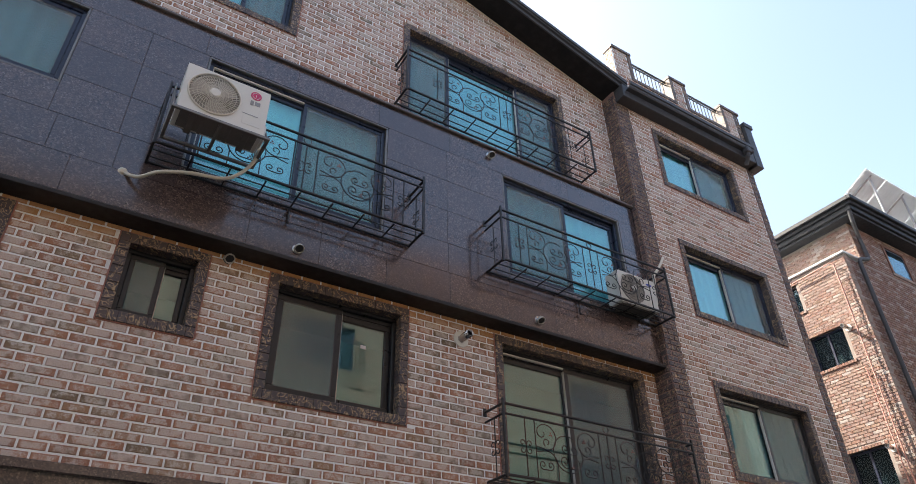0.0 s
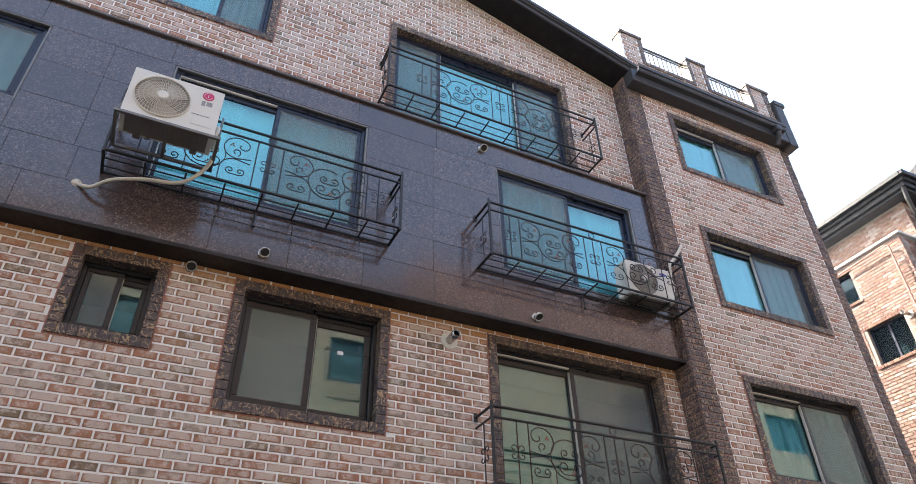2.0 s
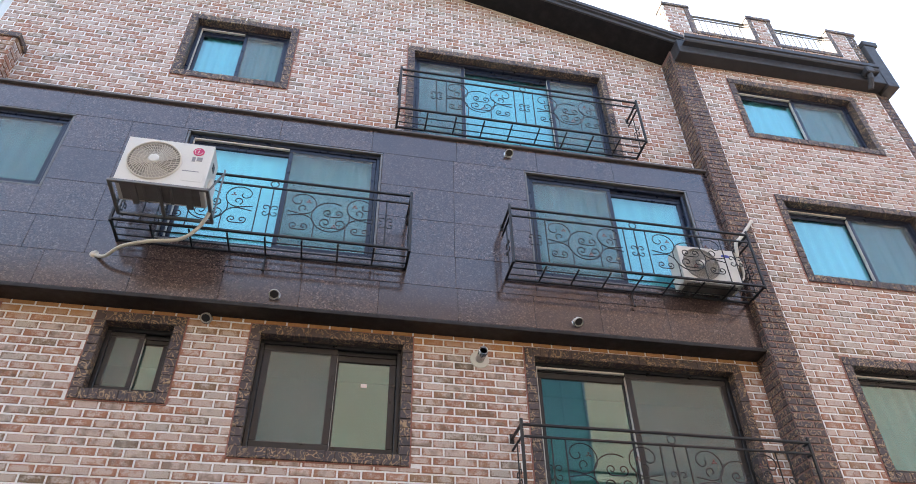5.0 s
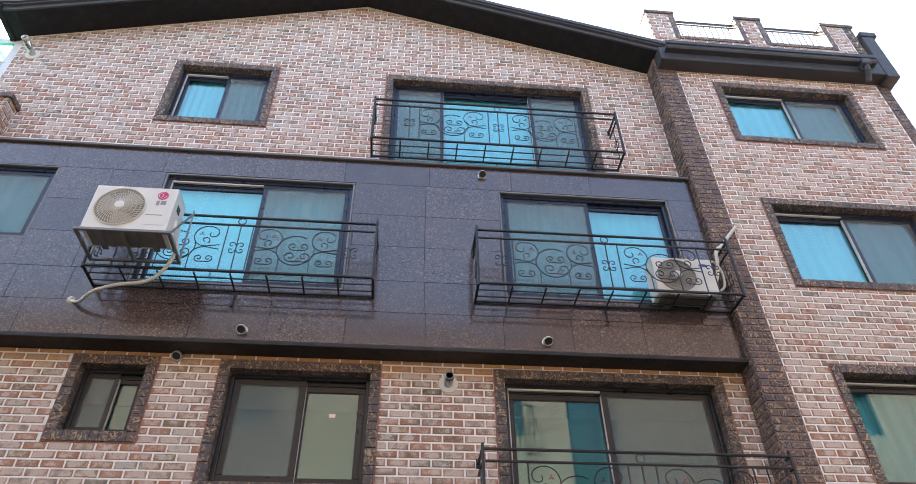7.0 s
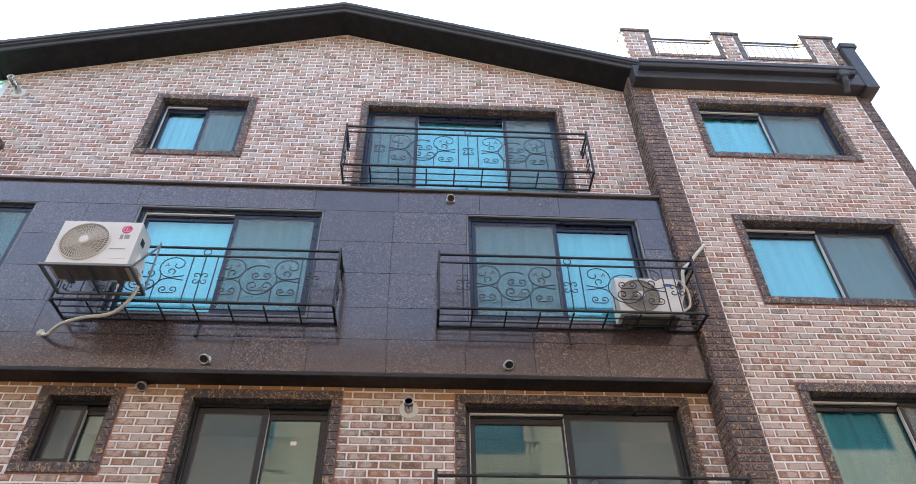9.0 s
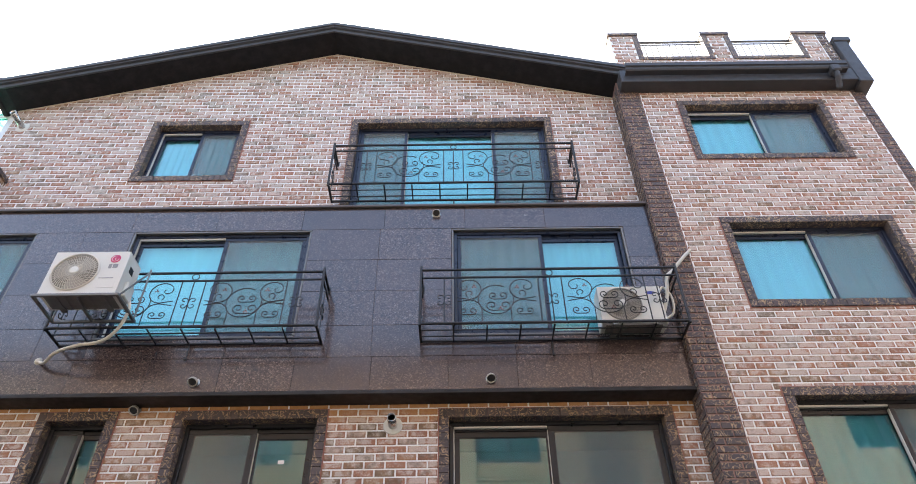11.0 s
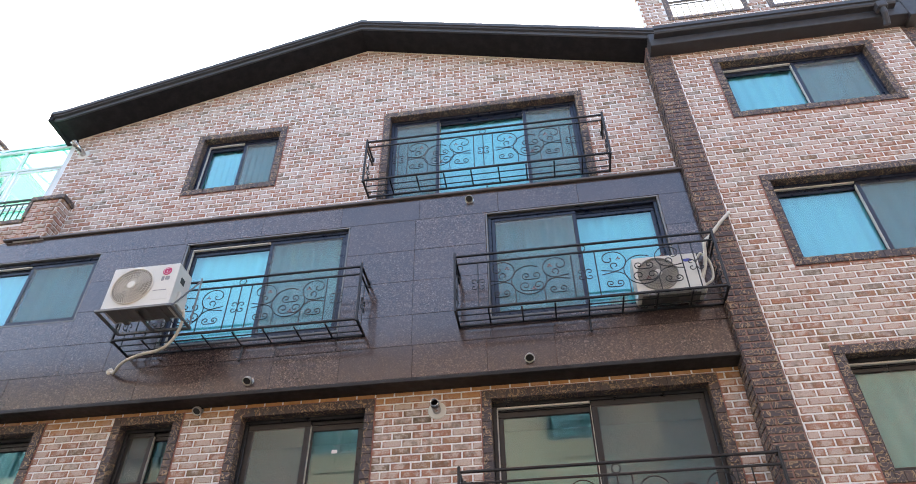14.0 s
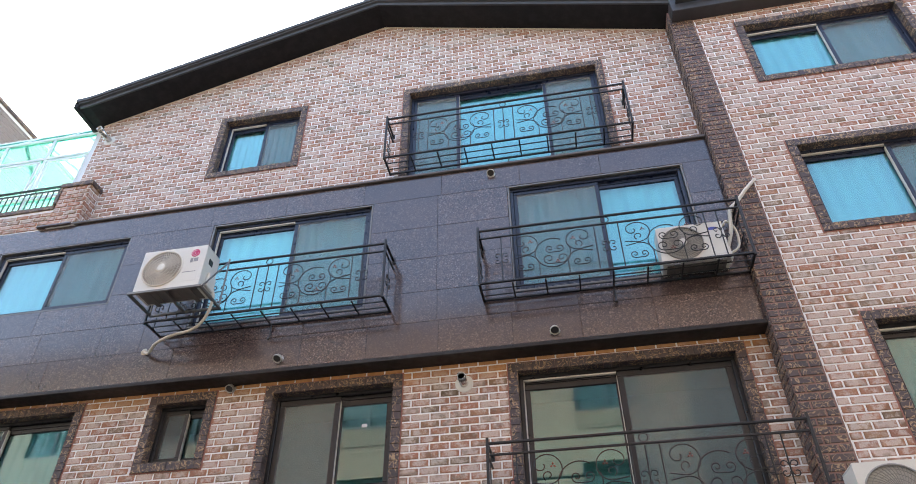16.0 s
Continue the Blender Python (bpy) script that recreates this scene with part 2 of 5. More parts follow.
MINT = frosted()


def cloth(name, a, b):
    n = Nodes(name)
    n.bump(n.noise(300, 2), 0.1, 0.001)
    return n.done(n.mix(n.noise(3, 3, stretch=(1, 1, 0.2)), a, b), 0.9, 0, 0.1)


BLIND = cloth("teal blind", (0.17, 0.22, 0.22), (0.21, 0.26, 0.26))
CURTAIN = cloth("pale blue curtain", (0.50, 0.56, 0.59), (0.60, 0.66, 0.69))
DRAPE = cloth("grey-blue drape", (0.10, 0.13, 0.15), (0.14, 0.17, 0.19))
BRIGHT = cloth("white curtain", (0.74, 0.80, 0.82), (0.82, 0.86, 0.88))


# ---- shapes ----
class Shape:
    """Vertices and faces of one mesh."""

    def __init__(self):
        self.v, self.f = [], []

    def poly(self, pts, faces):
        k = len(self.v)
        self.v += [tuple(p) for p in pts]
        self.f += [tuple(k + i for i in f) for f in faces]
        return self

    def box(self, x0, x1, y0, y1, z0, z1):
        p = [(x, y, z) for z in (z0, z1) for y in (y0, y1) for x in (x0, x1)]
        return self.poly(p, [(0, 2, 3, 1), (4, 5, 7, 6), (0, 1, 5, 4), (1, 3, 7, 5), (3, 2, 6, 7), (2, 0, 4, 6)])

    def bev(self, x0, x1, y0, y1, z0, z1, c=0.005):
        """A box with chamfered edges."""
        lo, hi = (x0, y0, z0), (x1, y1, z1)
        c = min(c, 0.45 * min(hi[i] - lo[i] for i in range(3)))
        pts, idx = [], {}
        for s in [(a, b, d) for a in (0, 1) for b in (0, 1) for d in (0, 1)]:
            for ax in range(3):
                p = [(hi[i] if s[i] else lo[i]) if i == ax else (hi[i] - c if s[i] else lo[i] + c) for i in range(3)]
                idx[s, ax] = len(pts)
                pts.append(p)
        faces = []

        def sg(ax, v, o1, v1, o2, v2):
            r = [0, 0, 0]
            r[ax], r[o1], r[o2] = v, v1, v2
            return tuple(r)
        for ax in range(3):
            o1, o2 = (ax + 1) % 3, (ax + 2) % 3
            for v in (0, 1):
                q = [idx[sg(ax, v, o1, a, o2, b), ax] for a, b in ((0, 0), (1, 0), (1, 1), (0, 1))]
                faces.append(q if v else q[::-1])
        for ax in range(3):
            o1, o2 = (ax + 1) % 3, (ax + 2) % 3
            for a in (0, 1):
                for b in (0, 1):
                    s0, s1 = sg(ax, 0, o1, a, o2, b), sg(ax, 1, o1, a, o2, b)
                    q = [idx[s0, o1], idx[s1, o1], idx[s1, o2], idx[s0, o2]]
                    faces.append(q if a != b else q[::-1])
        for s in [(a, b, d) for a in (0, 1) for b in (0, 1) for d in (0, 1)]:
            q = [idx[s, 0], idx[s, 1], idx[s, 2]]
            faces.append(q if sum(s) % 2 else q[::-1])
        return self.poly(pts, faces)

    def tube(self, pts, r, n=6, closed=False):
        """A round bar along points."""
        pts = [Vector(p) for p in pts]
        m = len(pts)
        rings = []
        up = None
        for i, p in enumerate(pts):
            if closed:
                d = pts[(i + 1) % m] - pts[i - 1]
            else:
                d = pts[min(i + 1, m - 1)] - pts[max(i - 1, 0)]
            d.normalize()
            if up is None:
                up = d.orthogonal().normalized()
            up = (up - d * up.dot(d))
            up = up.normalized() if up.length > 1e-5 else d.orthogonal().normalized()
            w = d.cross(up)
            rings.append([p + r * (math.cos(2 * math.pi * j / n) * up + math.sin(2 * math.pi * j / n) * w) for j in range(n)])
        k = len(self.v)
        self.v += [tuple(q) for ring in rings for q in ring]
        for i in range(m if closed else m - 1):
            a, b = k + i * n, k + ((i + 1) % m) * n
            for j in range(n):
                self.f.append((a + j, a + (j + 1) % n, b + (j + 1) % n, b + j))
        if not closed:
            self.f.append(tuple(k + j for j in range(n))[::-1])
            self.f.append(tuple(k + (m - 1) * n + j for j in range(n)))
        return self

    def turned(self, prof, centre, axis="y", n=24, caps=True):
        """A turned form: profile of (radius, height) along an axis."""
        k = len(self.v)
        for r, h in prof:
            for j in range(n):
                a = 2 * math.pi * j / n
                u, w = r * math.cos(a), r * math.sin(a)
                p = {"y": (u, h, w), "z": (u, w, h), "x": (h, u, w)}[axis]
                self.v.append(tuple(c + q for c, q in zip(centre, p)))
        for i in range(len(prof) - 1):
            for j in range(n):
                self.f.append((k + i * n + j, k + i * n + (j + 1) % n, k + (i + 1) * n + (j + 1) % n, k + (i + 1) * n + j))
        if caps and prof[0][0] > 1e-4:
            self.f.append(tuple(k + j for j in range(n)))
        if caps and prof[-1][0] > 1e-4:
            self.f.append(tuple(k + (len(prof) - 1) * n + j for j in range(n))[::-1])
        return self

    def mesh(self, name, mat, smooth=False):
        me = bpy.data.meshes.new(name)
        me.from_pydata(self.v, [], self.f)
        bm = bmesh.new()
        bm.from_mesh(me)
        bmesh.ops.recalc_face_normals(bm, faces=bm.faces)
        bm.to_mesh(me)
        bm.free()
        me.materials.append(mat)
        if smooth:
            me.polygons.foreach_set("use_smooth", [True] * len(me.polygons))
        return me


def part(name, shape, mat, parent, label="", smooth=False, at=None):
    ob = new(name, shape if isinstance(shape, bpy.types.Mesh) else shape.mesh(name, mat, smooth))
    ob.parent = parent
    if at:
        ob.location = at
    return tagged(ob, label)


def whole(name, shape, mat, label, category, kind="", smooth=False):
    return tagged(new(name, shape.mesh(name, mat, smooth)), label, category, "", kind)


def base(name, at, label, category, group="", kind=""):
    ob = new(name)
    ob.location = at
    ob.empty_display_size = 0.1
    return tagged(ob, label, category, group, kind)


def slab(x0, x1, y0, y1, z0, z1, holes):
    """A wall with openings (x0, x1, z0, z1) right through it."""
    xs = sorted({x0, x1, *[min(max(q, x0), x1) for h in holes for q in h[:2]]})
    zs = sorted({z0, z1, *[min(max(q, z0), z1) for h in holes for q in h[2:]]})
    s = Shape()

    def full(i, j):
        if not (0 <= i < len(xs) - 1 and 0 <= j < len(zs) - 1):
            return False
        x, z = (xs[i] + xs[i + 1]) / 2, (zs[j] + zs[j + 1]) / 2
        return not any(h[0] < x < h[1] and h[2] < z < h[3] for h in holes)
    for i in range(len(xs) - 1):
        for j in range(len(zs) - 1):
            if not full(i, j):
                continue
            a, b, c, d = xs[i], xs[i + 1], zs[j], zs[j + 1]
            s.poly([(a, y0, c), (b, y0, c), (b, y0, d), (a, y0, d)], [(0, 1, 2, 3)])
            s.poly([(a, y1, c), (b, y1, c), (b, y1, d), (a, y1, d)], [(3, 2, 1, 0)])
            if not full(i - 1, j):
                s.poly([(a, y0, c), (a, y1, c), (a, y1, d), (a, y0, d)], [(3, 2, 1, 0)])
            if not full(i + 1, j):
                s.poly([(b, y0, c), (b, y1, c), (b, y1, d), (b, y0, d)], [(0, 1, 2, 3)])
            if not full(i, j - 1):
                s.poly([(a, y0, c), (b, y0, c), (b, y1, c), (a, y1, c)], [(3, 2, 1, 0)])
            if not full(i, j + 1):
                s.poly([(a, y0, d), (b, y0, d), (b, y1, d), (a, y1, d)], [(0, 1, 2, 3)])
    return s


def plain_mesh(name, v, f, mat, uv=None):
    me = bpy.data.meshes.new(name)
    me.from_pydata(v, [], f)
    if uv is not None:
        me.uv_layers.new(name="UVMap").data.foreach_set("uv", uv)
    me.materials.append(mat)
    return me


COURSE, LENGTH, JOINT = 0.0945, 0.242, 0.020


def brick_form(L, H, D, c=0.004):
    """Verts, faces and uv of a brick with worn arrises, its face towards -y, its foot at the origin."""
    v = [(0, D, 0), (L, D, 0), (L, D, H), (0, D, H), (0, c, 0), (L, c, 0), (L, c, H), (0, c, H), (c, 0, c), (L - c, 0, c), (L - c, 0, H - c), (c, 0, H - c)]
    f = [(0, 1, 5, 4), (1, 2, 6, 5), (2, 3, 7, 6), (3, 0, 4, 7), (4, 5, 9, 8), (5, 6, 10, 9), (6, 7, 11, 10), (7, 4, 8, 11), (8, 9, 10, 11)]
    uv = [(p[0] / L, p[2] / H) for p in v]
    return v, f, uv


def courses(x0, x1, z0, z1, holes, length=LENGTH, course=COURSE, joint=JOINT, shift=0.0, limits=None):
    """Stretcher bond round the openings: (x, z, length, height) of each brick. Courses are cut to fit over and under an opening."""
    out = []
    rows = int((z1 - z0) / course + 0.3)
    for r in range(rows):
        z = z0 + r * course
        zm = z + course / 2
        a, b = limits(zm) if limits else (x0, x1)
        top = z + course
        levels = sorted({z, top, *[q for h in holes for q in h[2:] if z + 0.012 < q < top - 0.012 and h[0] < b and h[1] > a]})
        for lo, hi in zip(levels[:-1], levels[1:]):
            zc = (lo + hi) / 2
            cuts = sorted([(h[0], h[1]) for h in holes if h[2] < zc < h[3]])
            spans, s = [], a
            for c, d in cuts:
                if c > s:
                    spans.append((s, min(c, b)))
                s = max(s, d)
            if s < b:
                spans.append((s, b))
            if len(levels) > 2:
                whole_cuts = [(h[0], h[1]) for h in holes if h[2] < top - 0.012 and h[3] > z + 0.012]
            for s, e in spans:
                k = math.floor((s - shift) / length) - 1
                x = shift + k * length + (length / 2 if r % 2 else 0)
                while x < e:
                    p, q = max(x, s), min(x + length, e)
                    if q - p > 0.05:
                        split = len(levels) > 2 and any(c - 0.01 < (p + q) / 2 < d + 0.01 for c, d in whole_cuts)
                        if len(levels) == 2 or split:
                            if hi - lo > 0.03:
                                out.append((p + joint / 2, lo + joint / 2, q - p - joint, hi - lo - joint))
                        elif lo == z:
                            out.append((p + joint / 2, z + joint / 2, q - p - joint, course - joint))
                    x += length
    return out


def lay(wall, bricks, y, mat, near, depth=0.03, turn=None, name="brick", proud=0.0025):
    """Bricks on a wall: those of the near stretch as pieces of their own, the rest joined."""
    rnd = random.Random(7)
    shared, v, f, uv = {}, [], [], []
    loose = 0
    for x, z, L, height in bricks:
        jog = rnd.uniform(-proud, proud)
        L2 = round(L, 2) if abs(L - (LENGTH - JOINT)) > 0.004 else LENGTH - JOINT
        single = near and near[0] < x < near[1] and near[2] < z < near[3] and loose < 300 and height > 0.055
        bv, bf, buv = brick_form(L if not single else L2, height, depth)
        if single:
            loose += 1
            if L2 not in shared:
                shared[L2] = plain_mesh(name, bv, bf, mat, [c for fc in bf for i in fc for c in buv[i]])
            ob = new(name, shared[L2])
            ob.parent = wall
            m = pose(x, y + jog, z, 0, rnd.uniform(-0.3, 0.3), 0)
            ob.matrix_local = turn @ m if turn else m
        else:
            k = len(v)
            tilt = rnd.uniform(-0.004, 0.004)
            for p in bv:
                q = Vector((x + p[0], y + jog + p[1], z + p[2] + tilt * p[0]))
                v.append(tuple(turn @ q) if turn else tuple(q))
            f += [tuple(k + i for i in fc) for fc in bf]
            uv += [c for fc in bf for i in fc for c in buv[i]]
    if v:
        ob = new("brickwork", plain_mesh("brickwork", v, f, mat, uv))
        ob.parent = wall
        tagged(ob, "", "", "", "stuff")


# ---- the building: planes and openings ----
YB, YR, YG = 6.88, 6.55, 6.66     # main brick face, wing brick face, granite face
EAVE, APEX = 11.83, 13.53
XL, XP, XR = -1.12, 9.53, 13.76   # left end of the gable wall, pier, right corner
# openings: x0, x1, z0, z1 (clear), trim widths are added round them
TRIM = 0.115
OPEN = {
    "a": (1.53, 2.97, 10.06, 11.35), "b": (4.99, 8.22, 9.16, 11.35),
    "e": (1.75, 2.46, 4.96, 5.76), "f": (3.385, 4.985, 4.45, 5.755), "g": (6.555, 9.125, 3.5, 5.745), "i": (-1.70, 0.535, 4.45, 5.765),
    "r1": (10.585, 12.855, 10.06, 11.32), "r2": (10.585, 12.855, 7.19, 8.565), "r3": (10.585, 12.855, 4.45, 5.795),
}
GOPEN = {"c": (2.0, 4.58, 6.78, 8.64), "d": (6.6, 9.09, 6.78, 8.64), "h": (-1.75, 0.60, 7.37, 8.65)}


def grown(o, d=TRIM):
    return (o[0] - d, o[1] + d, o[2] - d, o[3] + d)


def gable(z):
    """The left and right ends of the gable wall at a height."""
    if z < EAVE:
        return XL, XP
    k = (APEX - z) / (APEX - EAVE)
    r = min(1.0, (APEX - z) / (APEX - 12.03))
    return 4.46 - (4.46 - XL) * k, 4.46 + (XP - 4.46) * r


ground = whole("ground", Shape().poly([(-400, -400, 0), (400, -400, 0), (400, 400, 0), (-400, 400, 0)], [(0, 1, 2, 3)]), ASPHALT,
               "grey asphalt street in front of the house", "ground", "structure")

front = [grown(OPEN[k], 0.105) for k in "abefgi"] + list(GOPEN.values())
wall = whole("wall_front", slab(-6.0, XP, YB + 0.006, YB + 0.21, 3.0, EAVE, front + [(-6.1, XL, 9.0, 12)]), MORTAR,
             "front gable wall of whitewashed red brick with pale joints", "wall", "structure")
part("gable", Shape().poly([(x, y, z) for y in (YB + 0.006, YB + 0.21) for x, z in ((XL, EAVE), (XP, EAVE), (XP, 12.03), (4.46, APEX))],
     [(0, 1, 2, 3), (7, 6, 5, 4), (0, 4, 5, 1), (1, 5, 6, 2), (2, 6, 7, 3), (3, 7, 4, 0)]), MORTAR, wall)
wing = whole("wall_wing", slab(XP, XR, YR + 0.006, YR + 0.30, 3.0, 11.78, [grown(OPEN[k], 0.105) for k in ("r1", "r2", "r3")]), MORTAR,
             "projecting wing wall of whitewashed red brick", "wall", "structure")
part("side", Shape().box(XR - 0.2, XR, YR + 0.31, 16, 0, 12.0), MORTAR, wing)
whole("wall_side", Shape().box(-6.0, -5.8, 7.1, 16, 0, 9.0), MORTAR, "plain side wall of the house", "wall", "structure")
whole("wall_back", Shape().box(-6.0, XR, 16, 16.2, 0, 11.7), MORTAR, "plain back wall of the house", "wall", "structure")
whole("wall_attic_side", Shape().box(XL, XL + 0.2, 7.1, 16, 9.0, EAVE), MORTAR, "plain side wall of the attic storey", "wall", "structure")
whole("wall_base", Shape().box(-6.0, XR, 6.80, 7.0, 0, 3.0), GRANITE, "dark granite wall of the ground storey", "wall", "structure")
for k, z in enumerate((3.05, 6.10, 8.95, 11.72)):
    whole("floor_%d" % k, Shape().box(-5.8 if k < 3 else XL + 0.25, XR - 0.22, 7.12, 15.9, z, z + 0.15), INNER, "pale concrete floor slab inside the house", "floor", "structure")
whole("wall_room", slab(-5.8, XR - 0.22, 8.6, 8.7, 3.2, 11.7, [(-6, XL, 9, 12)]), INNER, "pale plaster partition inside the rooms", "wall", "structure")

# bricks of the main wall, by stretches between the granite and the ledges
gran = (-7, 9.6, 5.99, 9.10)
holes = [grown(OPEN[k]) for k in "abefgi"]
lay(wall, courses(-6.0, XP, 3.42, 5.99, holes, shift=5.1), YB, BRICK, (2.6, 6.45, 4.2, 5.9))
lay(wall, courses(XL, XP, 9.115, 13.5, holes, shift=3.085, limits=gable), YB, BRICK, (2.9, 9.5, 9.1, 10.6))
wh = [grown(OPEN[k]) for k in ("r1", "r2", "r3")]
lay(wing, courses(9.887, 13.553, 3.42, 11.78, wh, shift=9.9), YR, BRICK, (9.9, 12.4, 5.9, 8.7))

# dark brick pier between gable and wing, and dark quoins at the corner
pier = whole("pier", Shape().box(XP, 9.885, YR - 0.002, YR + 0.011, 3.0, 12.0).box(XP - 0.012, XP - 0.001, YR - 0.002, YB + 0.2, 3.0, 12.0), DARK_MORTAR, "dark brick pier between gable and wing", "pier", "structure")
lay(pier, courses(XP - 0.02, 9.885, 3.40, 11.85, [], shift=XP - 0.02), YR - 0.012, DARK_BRICK, (9, 10, 5.9, 11.5), proud=0.004)
TURN_L = Matrix.Translation((XP - 0.02, YB, 0)) @ pose(0, 0, 0, 0, 0, -90)
lay(pier, courses(0, 0.33, 3.40, 11.92, [], shift=0.0), -0.002, DARK_BRICK, (-1, 1, 9.0, 11.9), turn=TURN_L, proud=0.004)
quoin = whole("quoin", Shape().box(13.555, XR, YR - 0.001, YR + 0.011, 3.0, 11.95), DARK_MORTAR, "dark brick quoins at the house corner", "pier", "structure")
lay(quoin, courses(13.555, XR + 0.01, 3.42, 11.85, [], shift=13.555), YR - 0.01, DARK_BRICK, (13, 15, 8, 11.8), proud=0.004)


def panels(z0, z1, cuts):
    return [(a, b, z0, z1) for a, b in zip(cuts[:-1], cuts[1:])]


granite_band = whole("granite_band", slab(-6.0, XP - 0.003, YG + 0.022, YB + 0.005, 6.0, 9.06, list(GOPEN.values())), DARK_MORTAR,
                     "band of polished dark granite panels round the third storey", "cladding", "structure")
ROWS_G = [6.0, 6.475, 6.95, 7.51, 8.06, 8.64, 9.06]
rows_cuts = [
    panels(6.0, 6.475, [-6, -5, -4, -3, -2, -1.0, 0.0, 0.95, 1.91, 2.87, 3.75, 4.65, 5.6, 6.55, 7.4, 8.3, XP - 0.003]),
    panels(6.475, 6.95, [-6, -4.8, -3.6, -2.4, -1.2, -0.3, 0.7, 1.35, 2.0]) + panels(6.475, 6.78, [2.0, 2.9, 3.75, 4.58]) + panels(6.475, 6.95, [4.58, 5.58, 6.6]) + panels(6.475, 6.78, [6.6, 7.4, 8.3, 9.09]) + panels(6.475, 6.95, [9.09, XP - 0.003]),
]
for z0, z1 in zip(ROWS_G[2:5], ROWS_G[3:6]):
    if z0 < 7.2:
        rows_cuts.append(panels(6.95, 7.37, [-6, -4.8, -3.6, -2.4, -1.75]) + panels(6.95, 7.37, [-1.75, -0.5, 0.6]) + panels(7.37, 7.51, [-6, -4.8, -3.6, -2.4, -1.75]) + panels(6.95, 7.51, [0.6, 1.3, 2.0]))
    else:
        rows_cuts.append(panels(z0, z1, [-6, -4.8, -3.6, -2.4, -1.75]) + panels(z0, z1, [0.6, 1.3, 2.0]))
    rows_cuts.append(panels(z0, z1, [4.58, 5.57, 6.6]) + panels(z0, z1, [9.09, XP - 0.003]))
rows_cuts.append(panels(8.64, 9.06, [-6, -4.6, -3.2, -1.9, -0.75, 0.46, 1.94, 3.17, 4.42, 5.62, 6.8, 7.97, XP - 0.003]))
for group in rows_cuts:
    for a, b, c, d in group:
        j = 0.0014
        part("panel", Shape().bev(a + j, b - j, YG + random.uniform(-0.001, 0.001), YG + 0.024, c + j, d - j, 0.002), GRANITE, granite_band)
part("cap", Shape().bev(-0.62, XP - 0.004, YG - 0.045, YB + 0.03, 9.064, 9.105, 0.006), CAP, granite_band, "thin projecting granite coping")
part("ledge", Shape().bev(-6, XP - 0.004, YG - 0.05, YB + 0.006, 5.93, 5.975, 0.006).bev(-6, XP - 0.004, YG - 0.025, YB + 0.006, 5.976, 6.0, 0.004), LEDGE, granite_band, "projecting granite drip ledge")
low = whole("low_band", Shape().bev(-6, 6.4, YG - 0.02, YB + 0.03, 3.30, 3.385, 0.008).box(-6, XR, YG + 0.04, YB + 0.03, 2.6, 3.30), GRANITE, "granite coping over the ground storey", "cladding", "structure")


# ---- windows ----
TRIM_MESH = {}


def trim_brick(w, h, d):
    """A dark brick on edge, w along the run, h across it, d deep; its foot at the origin."""
    key = (round(w, 3), round(h, 3), round(d, 3))
    if key not in TRIM_MESH:
        TRIM_MESH[key] = Shape().bev(0.0015, w - 0.0015, 0, d, 0, h, 0.005).mesh("trim_brick", DARK_BRICK)
    return TRIM_MESH[key]


def surround(win, o, y, deep):
    """Bricks on edge round an opening, on all four sides."""
    x0, x1, z0, z1 = o
    rnd = random.Random(int(x0 * 100 + z0 * 7))
    proud = 0.022

    def run(start, length, along, turn, h):
        k = max(1, round(length / 0.098))
        w = length / k
        for i in range(k):
            ob = new("trim_brick", trim_brick(w, h, deep + proud))
            ob.parent = win
            p = Vector(start) + Vector(along) * (w * i)
            ob.matrix_local = pose(p.x, y - proud + rnd.uniform(-0.004, 0.004), p.z, 0, turn + rnd.uniform(-0.5, 0.5), 0)
    t = TRIM
    run((x0 - t, 0, z1), x1 - x0 + 2 * t, (1, 0, 0), 0, t)
    run((x0 - t, 0, z0 - t), x1 - x0 + 2 * t, (1, 0, 0), 0, t)
    run((x0 - t, 0, z1), z1 - z0, (0, 0, -1), 90, t)
    run((x1, 0, z1), z1 - z0, (0, 0, -1), 90, t)
    p = t + 0.014
    q = t - 0.003
    part("pointing", Shape().box(x0 - p, x1 + p, y - 0.004, y + 0.05, z1 + q, z1 + p).box(x0 - p, x1 + p, y - 0.004, y + 0.05, z0 - p, z0 - q)
         .box(x0 - p, x0 - q, y - 0.004, y + 0.05, z0 - q, z1 + q).box(x1 + q, x1 + p, y - 0.004, y + 0.05, z0 - q, z1 + q), EDGE, win, "maroon pointing round the surround")
    part("bedding", Shape().box(x0 - t + 0.006, x1 + t - 0.006, y + 0.004, y + deep - 0.01, z1 + 0.006, z1 + t - 0.006).box(x0 - t + 0.006, x1 + t - 0.006, y + 0.004, y + deep - 0.01, z0 - t + 0.006, z0 - 0.006)
         .box(x0 - t + 0.006, x0 - 0.006, y + 0.004, y + deep - 0.01, z0, z1).box(x1 + 0.006, x1 + t - 0.006, y + 0.004, y + deep - 0.01, z0, z1), DARK_MORTAR, win)


